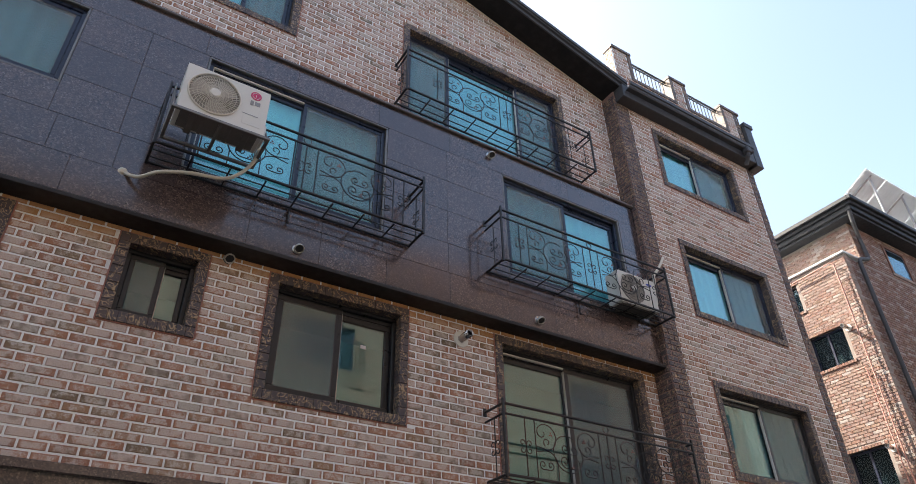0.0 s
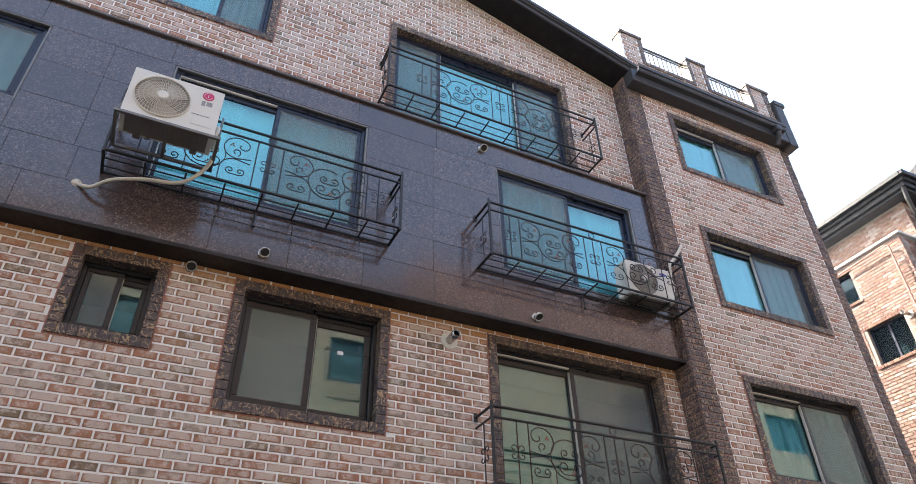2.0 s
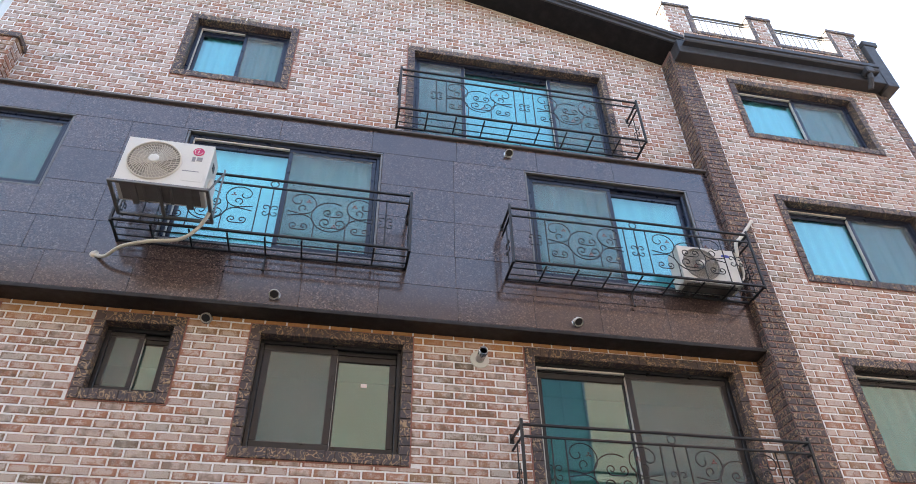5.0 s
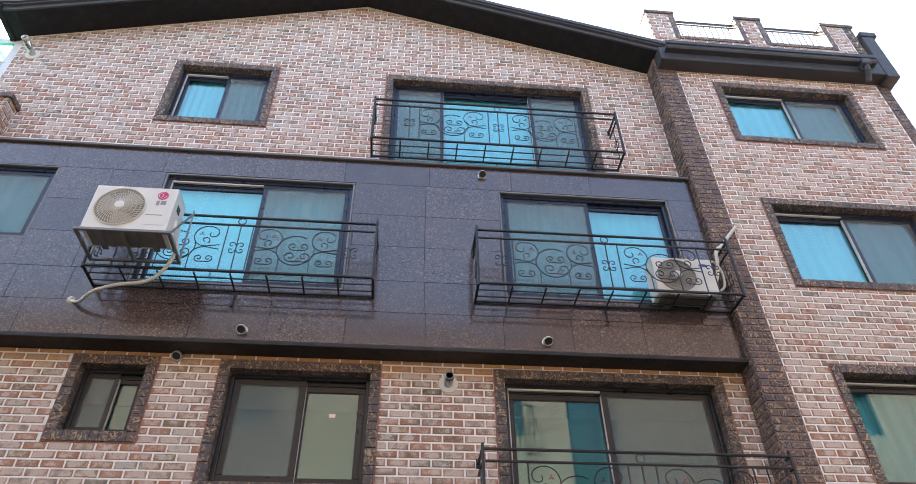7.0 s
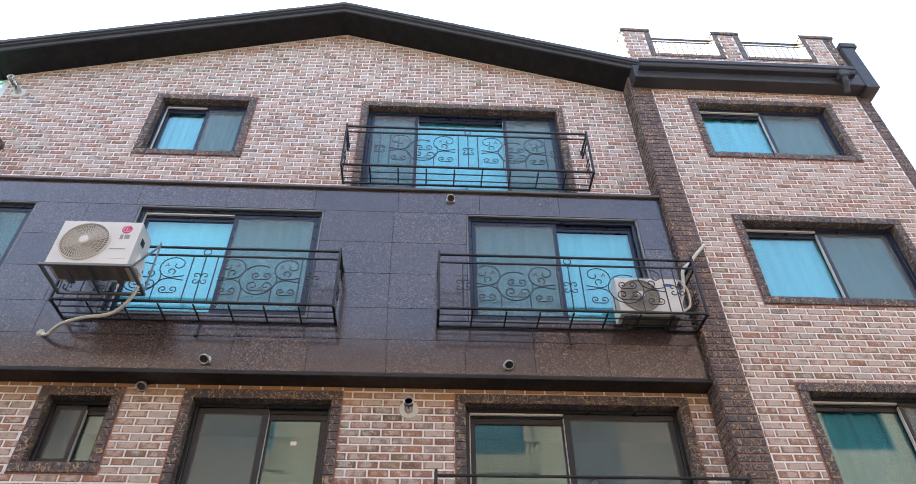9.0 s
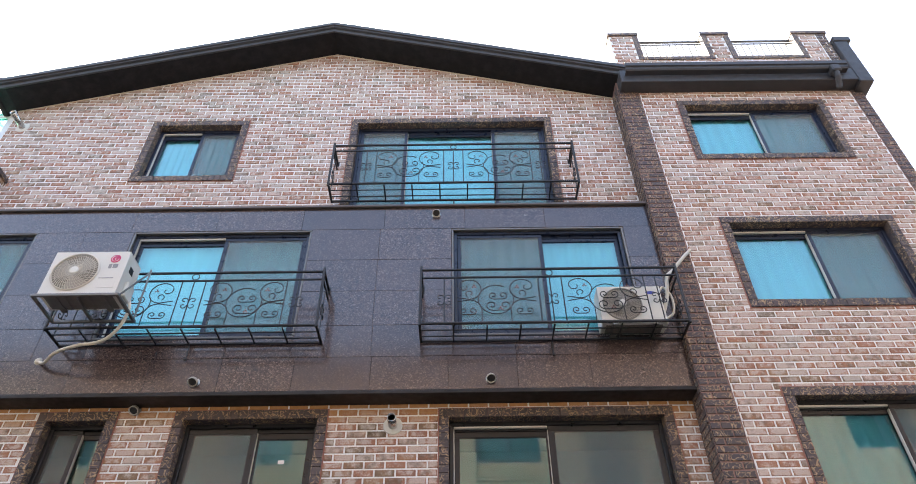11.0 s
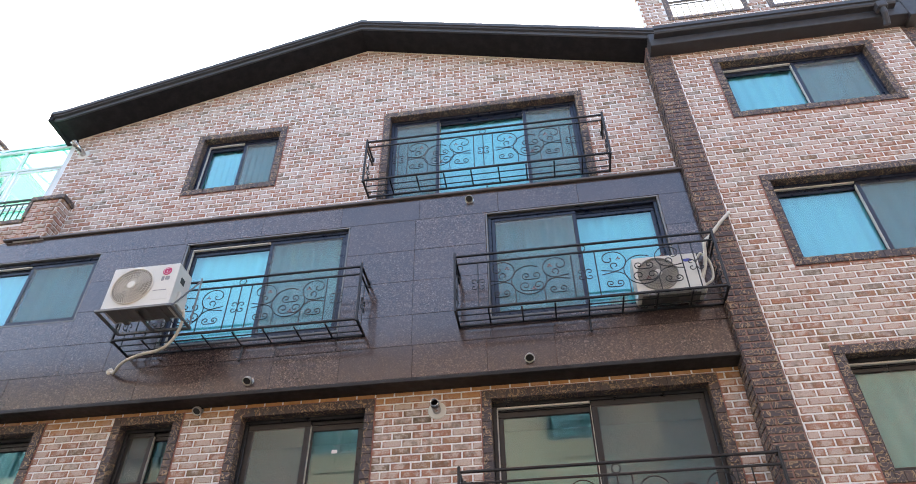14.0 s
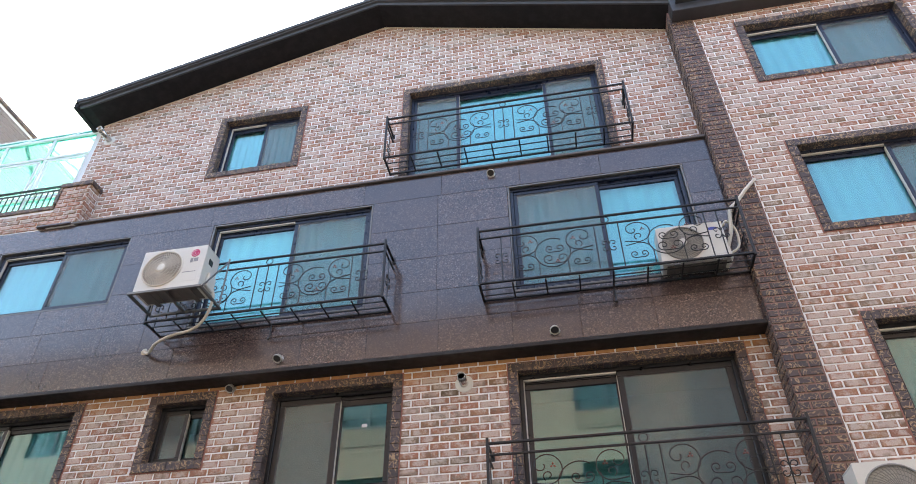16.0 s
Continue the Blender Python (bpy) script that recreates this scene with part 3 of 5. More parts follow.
def ring(s, x0, x1, z0, z1, y0, y1, w):
    s.bev(x0, x1, y0, y1, z1 - w, z1, 0.006).bev(x0, x1, y0, y1, z0, z0 + w, 0.006)
    s.bev(x0, x0 + w, y0 + 0.001, y1 - 0.001, z0 + w, z1 - w, 0.006).bev(x1 - w, x1, y0 + 0.001, y1 - 0.001, z0 + w, z1 - w, 0.006)
    return s


def glazing(win, o, y, leaves, curtain, fabric=None, rail=True, bead=0.0, mat=FRAME, stile=0.055):
    """A sliding window: frame, sashes, panes, insect mesh. leaves: (share of the width, 'glass' or 'mesh')."""
    x0, x1, z0, z1 = o
    part("window_frame", ring(Shape(), x0, x1, z0, z1, y, y + 0.13, 0.05), mat, win)
    a, b, c, d = x0 + 0.05, x1 - 0.05, z0 + 0.05, z1 - 0.05
    x = a
    for k, (share, kind) in enumerate(leaves):
        e = x + share * (b - a)
        xa, xb = x - (0.025 if k else 0), e + (0.025 if k < len(leaves) - 1 else 0)
        yy = y + (0.065 if kind == "glass" else 0.02)
        top = d - (0.05 if kind == "glass" else 0.0)
        sash = part("sash", ring(Shape(), xa, xb, c, top, yy, yy + 0.04, stile), mat, win)
        part("pane", Shape().box(xa + 0.05, xb - 0.05, yy + 0.018, yy + 0.024, c + 0.05, top - 0.05), GLASS, sash, "blue reflective glass").visible_shadow = False
        if kind == "mesh" and bead:
            for q in ([xa - bead - 0.001] if k else []) + ([xb + 0.001] if k < len(leaves) - 1 else []):
                part("interlock", Shape().bev(q, q + bead, y + 0.022, y + 0.064, c + 0.01, top - 0.055, 0.002), TRACK, win, "pale metal interlock strip")
        if kind == "mesh":
            part("insect_screen", Shape().box(xa + 0.045, xb - 0.045, yy + 0.004, yy + 0.006, c + 0.045, top - 0.045), SCREEN, sash, "grey insect mesh").visible_shadow = False
        else:
            if rail:
                part("track", Shape().bev(x + 0.005, e - 0.03, y + 0.012, y + 0.05, d - 0.028, d - 0.002, 0.004), TRACK, win, "pale head track")
            part("track_cover", Shape().bev(x, e, y + 0.055, y + 0.12, d - 0.05, d, 0.004), mat, win)
        x = e
    if leaves[0][1] == "glass" and rail:
        part("side_track", Shape().bev(a + 0.001, a + 0.014, y + 0.012, y + 0.052, c + 0.005, d - 0.03, 0.003), TRACK, win, "pale jamb track")
    if curtain:
        s = Shape()
        n = 60
        p = []
        for i in range(n + 1):
            u = i / n
            p.append((x0 + 0.06 + u * (x1 - x0 - 0.12), y + 0.148 + 0.016 * math.sin(u * 70) + 0.008 * math.sin(u * 31 + 1)))
        s.poly([(px, py, zz) for zz in (z0 + 0.03, z1 - 0.03) for px, py in p], [(i, i + 1, n + 2 + i, n + 1 + i) for i in range(n)])
        hung = base("curtain", (0, 0, 0), ("teal blind" if fabric is BLIND else "pale hanging curtain") + " behind the window glass", "curtain")
        part("cloth", s, fabric or CURTAIN, hung, "", True)
        part("curtain_rail", Shape().bev(x0 + 0.02, x1 - 0.02, y + 0.129, y + 0.17, z1 - 0.035, z1 - 0.01, 0.003), TRACK, hung)


LEAVES = {"a": [(0.52, "glass"), (0.48, "mesh")], "b": [(0.25, "mesh"), (0.48, "glass"), (0.27, "mesh")], "e": [(0.54, "mesh"), (0.46, "glass")],
          "f": [(0.53, "mesh"), (0.47, "glass")], "g": [(0.47, "glass"), (0.53, "mesh")], "i": [(0.5, "mesh"), (0.5, "glass")],
          "r1": [(0.51, "glass"), (0.49, "mesh")], "r2": [(0.51, "glass"), (0.49, "mesh")], "r3": [(0.51, "glass"), (0.49, "mesh")],
          "c": [(0.525, "glass"), (0.475, "mesh")], "d": [(0.515, "mesh"), (0.485, "glass")], "h": [(0.5, "glass"), (0.5, "mesh")]}
for k, key in enumerate([*OPEN, *GOPEN]):
    o = OPEN.get(key) or GOPEN[key]
    y = YR if key[0] == "r" else YB if key in OPEN else YG
    big = key in "bcdg"
    win = new("window_%d" % (k + 1))
    tagged(win, ("balcony sliding door" if big else "sliding window") + " with navy frame" + (" and dark brick surround" if key in OPEN else " set in granite"), "window", "", "structure")
    if key == "f":
        part("sticker", Shape().bev(4.545, 4.615, YB + 0.186, YB + 0.1915, 5.28, 5.325, 0.001), STICKER, win, "small white sticker on the glass")
    if key in OPEN:
        surround(win, o, y, 0.20)
        glazing(win, o, y + 0.11, LEAVES[key], key in ("a", "b", "r1", "r2", "r3", "i"), BLIND if key in ("r3", "i") else None, key not in ("b", "e", "f", "i"), {"a": 0.0, "b": 0.004, "e": 0.006, "f": 0.004, "g": 0.006}.get(key, 0.012),
                SHADED_FRAME if key in ("e", "f", "g", "i", "r3") else FRAME, 0.075 if key in ("f", "g") else 0.055)
    else:
        part("reveal", ring(Shape(), o[0], o[1], o[2], o[3], YG + 0.004, YB + 0.1, 0.03), GALV, win, "dull brown metal lining")
        glazing(win, (o[0] + 0.03, o[1] - 0.03, o[2] + 0.03, o[3] - 0.03), YG + 0.055, LEAVES[key], True, BRIGHT if key == "c" else None, key != "d")


# ---- roof ----
YF = 6.36


def roof_run(name, pts, prof, mat, label=""):
    """A profile (y, z) swept along points (x, z): mitred at the ridge."""
    s = Shape()
    n = len(prof)
    for x, z in pts:
        s.v += [(x, py, z + pz) for py, pz in prof]
    for i in range(len(pts) - 1):
        for j in range(n):
            s.f.append((i * n + j, i * n + (j + 1) % n, (i + 1) * n + (j + 1) % n, (i + 1) * n + j))
    s.f.append(tuple(range(n)))
    s.f.append(tuple((len(pts) - 1) * n + j for j in range(n))[::-1])
    return s


RIDGE = [(-1.37, 11.79), (-1.12, 11.815), (4.40, 13.50), (9.70, 11.965)]
roof = base("roof", (0, 0, 0), "low pitched roof with dark sheet metal eaves", "roof", "", "structure")
part("fascia", roof_run("fascia", RIDGE, [(YF, 0.0), (YF - 0.01, 0.06), (YF - 0.05, 0.075), (YF - 0.05, 0.11), (YF - 0.075, 0.12), (YF - 0.075, 0.20), (YF - 0.05, 0.215), (YF + 0.03, 0.215), (YF + 0.03, 0.0)], FASCIA), FASCIA, roof, "stepped dark metal fascia")
part("soffit", roof_run("soffit", RIDGE, [(YF + 0.031, 0.004), (YF + 0.031, 0.03), (YB + 0.3, 0.03), (YB + 0.3, 0.004)], SOFFIT), SOFFIT, roof, "black metal soffit")
part("side_gutter", Shape().bev(-1.40, -1.30, YF - 0.05, 16, 11.775, 11.95, 0.01), SOFFIT, roof, "dark gutter along the side eave")
part("roof_sheet", roof_run("roof_sheet", RIDGE, [(YF + 0.031, 0.10), (YF + 0.031, 0.20), (16.3, 0.20), (16.3, 0.10)], ROOFING), ROOFING, roof)

part("caulk", roof_run("caulk", [(XL, 11.815), (4.40, 13.50), (XP - 0.02, 12.0)], [(YB - 0.014, -0.014), (YB - 0.014, 0.003), (YB + 0.006, 0.003), (YB + 0.006, -0.014)], CAULK), CAULK, roof, "thin cream line of sealant")

# wing parapet, its box fascia and gutter
YP = 6.38
parapet = whole("parapet", slab(9.56, 13.60, YP + 0.006, YP + 0.22, 11.95, 13.29, [(10.09, 11.29, 12.54, 14), (11.79, 12.99, 12.54, 14)]), MORTAR, "brick roof parapet with two openings", "parapet", "structure")
lay(parapet, courses(9.57, 13.42, 12.02, 13.23, [(10.0, 11.38, 12.45, 14), (11.70, 13.08, 12.45, 14)], shift=9.6), YP, BRICK, (9, 14, 12, 13.3))
lay(parapet, courses(13.42, 13.61, 12.02, 13.23, [], shift=13.42), YP - 0.006, DARK_BRICK, (9, 14, 12, 13.3))
for x, z in ((9.554, 12.02), (11.284, 12.54), (12.984, 12.54)):
    lay(parapet, courses(0, 0.21, z, 13.23, [], shift=0.0), 0.0, BRICK, (-1, 1, 12, 13.3), turn=Matrix.Translation((x, YP + 0.215, 0)) @ pose(0, 0, 0, 0, 0, -90))
s = Shape()
for a, b in ((9.54, 10.11), (11.27, 11.81), (12.97, 13.64)):
    s.bev(a, b, YP - 0.03, YP + 0.25, 13.23, 13.31, 0.008)
for a, b in ((10.0, 10.10), (11.28, 11.38), (11.70, 11.80), (12.98, 13.08)):
    s.bev(a, b, YP - 0.015, YP + 0.235, 12.45, 13.23, 0.006)
s.bev(10.10, 11.28, YP - 0.015, YP + 0.235, 12.45, 12.54, 0.006).bev(11.80, 12.98, YP - 0.015, YP + 0.235, 12.45, 12.54, 0.006)
part("coping", s, DARK_BRICK, parapet, "dark brick coping")
eave = base("wing_eave", (0, 0, 0), "boxed dark metal eave with gutter over the wing", "eave", "", "structure")
part("fascia_box", Shape().bev(9.545, 13.618, 6.31, YR + 0.25, 11.70, 12.04, 0.008).bev(13.62, 13.86, 6.30, YR + 0.6, 11.64, 12.86, 0.01).bev(13.62, 13.93, 6.28, YR + 0.9, 12.861, 12.99, 0.01), FASCIA, eave)
part("gutter", roof_run("gutter", [(9.62, 11.86), (13.45, 11.86)], [(6.30, 0.0), (6.20, 0.0), (6.18, 0.03), (6.18, 0.08), (6.155, 0.09), (6.155, 0.17), (6.17, 0.18), (6.17, 0.17), (6.19, 0.03), (6.30, 0.02)], FASCIA), FASCIA, eave, "stepped dark gutter")
part("outlet", Shape().bev(13.12, 13.28, 6.13, 6.29, 11.74, 11.90, 0.02).tube([(13.20, 6.20, 11.75), (13.20, 6.22, 11.66), (13.22, 6.30, 11.56), (13.22, 6.34, 11.50)], 0.05, 10), FASCIA, eave, "short downpipe stub")


# ---- the house across the street ----
YO = -3.4
across = base("house_across", (0, 0, 0), "pale sunlit brick house across the street", "house")
oh = [(x, x + 1.8, z, z + 1.35) for z in (4.3, 7.1, 9.9) for x in (-14.6, -10.2, -5.4, 0.2, 7.15, 17.4, 23.5)] + [(10.2, 11.6, 4.3, 11.6)]
body = part("wall", slab(-18, 30, YO - 0.25, YO, 0, 12.6, oh), STREET_MORTAR, across)
for x0, x1, z0, z1 in oh:
    w = part("window", ring(Shape(), x0, x1, z0, z1, YO - 0.16, YO - 0.06, 0.06).box((x0 + x1) / 2 - 0.04, (x0 + x1) / 2 + 0.04, YO - 0.15, YO - 0.07, z0 + 0.06, z1 - 0.06), FRAME, across)
    part("pane", Shape().box(x0 + 0.05, x1 - 0.05, YO - 0.12, YO - 0.11, z0 + 0.05, z1 - 0.05), TEAL, w)
    part("blind", Shape().box(x0 + 0.05, x1 - 0.05, YO - 0.20, YO - 0.19, z0 + 0.05, z1 - 0.05), DRAPE, w, "drawn grey-blue blind")
part("roof", Shape().bev(-18.3, 30.3, YO - 9, YO + 0.3, 12.6, 12.85, 0.02), FASCIA, across)
part("inner_wall", Shape().box(-18, 30, YO - 1.2, YO - 1.1, 0, 12.5), INNER, across)
TA = Matrix.Translation((0, YO, 0)) @ pose(0, 0, 0, 0, 0, 180)
lay(body, courses(-26.0, 5.0, 5.6, 12.5, [(-b, -a, c, d) for a, b, c, d in oh], shift=0.0), -0.012, PALE_BRICK, None, turn=TA)
part("upper_storey", Shape().box(9.5, 30, YO - 6, YO - 0.02, 12.86, 14.2), PALE_BRICK, across)
for x0, x1, z0, z1 in oh:
    if z0 > 6 and -6 < x0 < 17:
        r = Shape().bev(x0 - 0.2, x1 + 0.2, YO + 0.34, YO + 0.37, z0 + 0.75, z0 + 0.79, 0.005).bev(x0 - 0.2, x1 + 0.2, YO + 0.34, YO + 0.37, z0 - 0.12, z0 - 0.08, 0.005)
        r.bev(x0 - 0.2, x0 - 0.17, YO, YO + 0.339, z0 + 0.75, z0 + 0.79, 0.005).bev(x1 + 0.17, x1 + 0.2, YO, YO + 0.339, z0 + 0.75, z0 + 0.79, 0.005)
        for i in range(17):
            u = x0 - 0.18 + i * (x1 - x0 + 0.36) / 16
            r.tube([(u, YO + 0.355, z0 - 0.09), (u, YO + 0.355, z0 + 0.76)], 0.01, 5)
        part("railing", r, IRON, across, "black iron window railing")


# ---- balconies ----
def arc(cx, cz, r, a0, a1, n=14, r1=None):
    r1 = r if r1 is None else r1
    return [(cx + (r + (r1 - r) * i / n) * math.cos(radians(a0 + (a1 - a0) * i / n)), 0, cz + (r + (r1 - r) * i / n) * math.sin(radians(a0 + (a1 - a0) * i / n))) for i in range(n + 1)]


def pair(cx, cz, r, flip=1):
    """Two spirals side by side, joined at the foot."""
    left = [(cx - r * 1.08 - (p[0]), 0, cz + flip * p[2]) for p in arc(0, 0, r, -90, 330, 18, r * 0.22)]
    right = [(cx + r * 1.08 + p[0], 0, cz + flip * p[2]) for p in arc(0, 0, r, -90, 330, 18, r * 0.22)]
    return left[::-1] + right


def scrolls(w, h):
    """The bent bars of one ornament panel, about its middle: lists of points."""
    R = h * 0.325
    out = [arc(0.0, 0.0, R, 60, 385, 34), pair(R * 0.12, R * 0.28, R * 0.26), pair(R * 0.12, -R * 0.42, R * 0.34)]
    cx, cz, r = w * 0.335, h * 0.235, h * 0.225
    for sx in (-1, 1):
        out.append([(sx * p[0], 0, p[2]) for p in [(w * 0.5, 0, 0.035)] + arc(cx, cz, r, 285, 40, 24) + arc(cx + r * 0.36, cz + r * 0.28, r * 0.52, 30, -215, 14, r * 0.14)])
        out.append([(sx * p[0], 0, p[2]) for p in arc(cx - r * 0.05, cz - r * 0.42, r * 0.36, -60, 250, 16, r * 0.14)])
        out.append([(sx * p[0], 0, -p[2]) for p in [(w * 0.5, 0, 0.035)] + arc(cx, cz, r, 285, 180, 16) + [(cx - r, 0, cz + r * 0.5), (cx - r * 0.98, 0, h * 0.5)]])
        out.append([(sx * p[0], 0, p[2]) for p in pair(cx + r * 0.12, -cz - r * 0.10, r * 0.34)])
    return out


def leaf(at):
    s = Shape()
    for a in (90, 210, 330):
        c, d = math.cos(radians(a)), math.sin(radians(a))
        p = Vector(at)
        tip = p + Vector((c * 0.036, -0.004, d * 0.036))
        side = Vector((-d * 0.013, 0, c * 0.013))
        mid = p + Vector((c * 0.018, -0.010, d * 0.018))
        low = p + Vector((c * 0.018, 0.004, d * 0.018))
        s.poly([p, mid + side, tip, mid - side, mid + Vector((0, -0.006, 0)), low], [(0, 1, 4), (1, 2, 4), (2, 3, 4), (3, 0, 4), (0, 5, 1), (1, 5, 2), (2, 5, 3), (3, 5, 0)])
    return s


LEAF_RED = paint("dull red leaf paint", (0.16, 0.06, 0.05), 0.5)


def balcony(at, L, D, H, label):
    """A wrought-iron window balcony: foot at the wall, left end; x along the wall, -y outwards."""
    b = base("balcony_railing", at, label, "balcony", "iron balconies of the house")
    r = 0.016
    zf = 0.02
    part("top_rail", Shape().bev(0, L, -D - r, -D + r, H - 0.028, H, 0.006), IRON, b)
    part("middle_rail", Shape().bev(0.02, L - 0.02, -D - 0.012, -D + 0.012, H - 0.155, H - 0.13, 0.005), IRON, b)
    part("bottom_rail", Shape().bev(0, L, -D - r, -D + r, zf, zf + 0.03, 0.006), IRON, b)
    for x in (0.0, L):
        part("side_rail", Shape().bev(x - r, x + r, -D + r, 0.0, H - 0.028, H - 0.002, 0.006), IRON, b)
        part("side_middle_rail", Shape().bev(x - 0.012, x + 0.012, -D + r, 0.0, H - 0.155, H - 0.132, 0.005), IRON, b)
        part("side_bottom_rail", Shape().bev(x - r, x + r, -D + r, 0.0, zf, zf + 0.028, 0.006), IRON, b)
        part("corner_post", Shape().bev(x - r, x + r, -D - r - 0.001, -D + r - 0.001, zf - 0.02, H + 0.05, 0.006), IRON, b)
        part("wall_plate", Shape().bev(x - 0.025, x + 0.025, -0.012, 0.0, H - 0.07, H + 0.04, 0.004), IRON, b)
        part("side_baluster", Shape().tube([(x, -D * 0.5, zf + 0.03), (x, -D * 0.5, H - 0.15)], 0.008, 6), IRON, b)
        s = Shape()
        for sy in (-1, 1):
            for sz in (-1, 1):
                s.tube([(x, -D * 0.5 + sy * (0.01 + p[0]), 0.5 * (H - 0.12) + sz * p[2]) for p in arc(0.045, 0.045, 0.045, 180, -130, 12, 0.014)], 0.0065, 5)
        part("side_scroll", s, IRON, b)
    for k, y in enumerate((-D * 0.67, -D * 0.34)):
        part("floor_bar", Shape().bev(0.017, L - 0.017, y - 0.008, y + 0.008, zf + 0.004, zf + 0.02, 0.003), IRON, b)
    part("back_rail", Shape().bev(0, L, -0.045, -0.015, zf, zf + 0.028, 0.005), IRON, b)
    n = round(L / 0.42)
    for i in range(1, n):
        x = L * i / n
        part("cross_bar", Shape().bev(x - 0.010, x + 0.010, -D + r, -0.046, zf - 0.012, zf + 0.003, 0.003), IRON, b)
    part("hook", Shape().tube([(L / 2, -0.03, zf), (L / 2, -0.03, -0.15), (L / 2, -0.045, -0.19)], 0.010, 6).turned([(0, -0.022), (0.018, -0.012), (0.022, 0), (0.018, 0.012), (0, 0.022)], (L / 2, -0.045, -0.20), "z", 8), IRON, b)
    mid, hz = L / 2, (H - 0.155 + zf + 0.03) / 2
    hh = H - 0.155 - zf - 0.03
    w = 1.0
    part("ring", Shape().tube(arc(mid, H - 0.079, 0.047, 0, 345, 16), 0.007, 5, True), IRON, b).location = (0, -D, 0)
    for x in (mid - 0.15, mid, mid + 0.15, mid - 0.2 - w, mid + 0.2 + w, mid - 0.35 - w, mid + 0.35 + w):
        part("baluster", Shape().tube([(x, -D, zf + 0.03), (x, -D, H - 0.154)], 0.008, 6), IRON, b)
    for x in (mid, mid - 0.35 - w, mid + 0.35 + w):
        for sx in (-1, 1):
            s = Shape()
            for sz in (-1, 1):
                s.tube([(x + sx * (0.008 + p[0]), -D, hz + sz * p[2]) for p in arc(0.045, 0.042, 0.045, 190, -130, 12, 0.014)], 0.0065, 5)
            part("small_scroll", s, IRON, b)
    for x in (mid - 0.2 - w / 2, mid + 0.2 + w / 2):
        for k, pts in enumerate(scrolls(w, hh)):
            part("scroll", Shape().tube([(x + p[0], -D, hz + p[2]) for p in pts], 0.0068, 5), IRON, b)
        for dx, dz in ((-0.27, 0.17), (0.05, -0.13), (0.27, 0.16)):
            part("leaf", leaf((x + dx, -D - 0.008, hz + dz * hh / 0.6)), LEAF_RED, b, "small dull red iron leaf")
    return b


balcony((1.65, YG, 6.64), 3.30, 0.41, 0.89, "black wrought-iron balcony with scrolls before granite")
balcony((6.21, YG, 6.64), 3.30, 0.41, 0.89, "black wrought-iron balcony with scrolls, holding an outdoor unit")
balcony((4.75, YB - 0.02, 9.36), 3.78, 0.40, 0.93, "long black wrought-iron balcony under the gable")
balcony((6.21, YB - 0.02, 3.80), 3.32, 0.40, 0.91, "black wrought-iron balcony before the lower brick storey")


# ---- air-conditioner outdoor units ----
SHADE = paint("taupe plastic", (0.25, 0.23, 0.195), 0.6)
FAN = paint("grey-beige fan plastic", (0.42, 0.39, 0.34), 0.6)
GUARD = paint("grey wire", (0.26, 0.25, 0.23), 0.5)
PALE = paint("pale fan plastic", (0.44, 0.42, 0.37), 0.6)


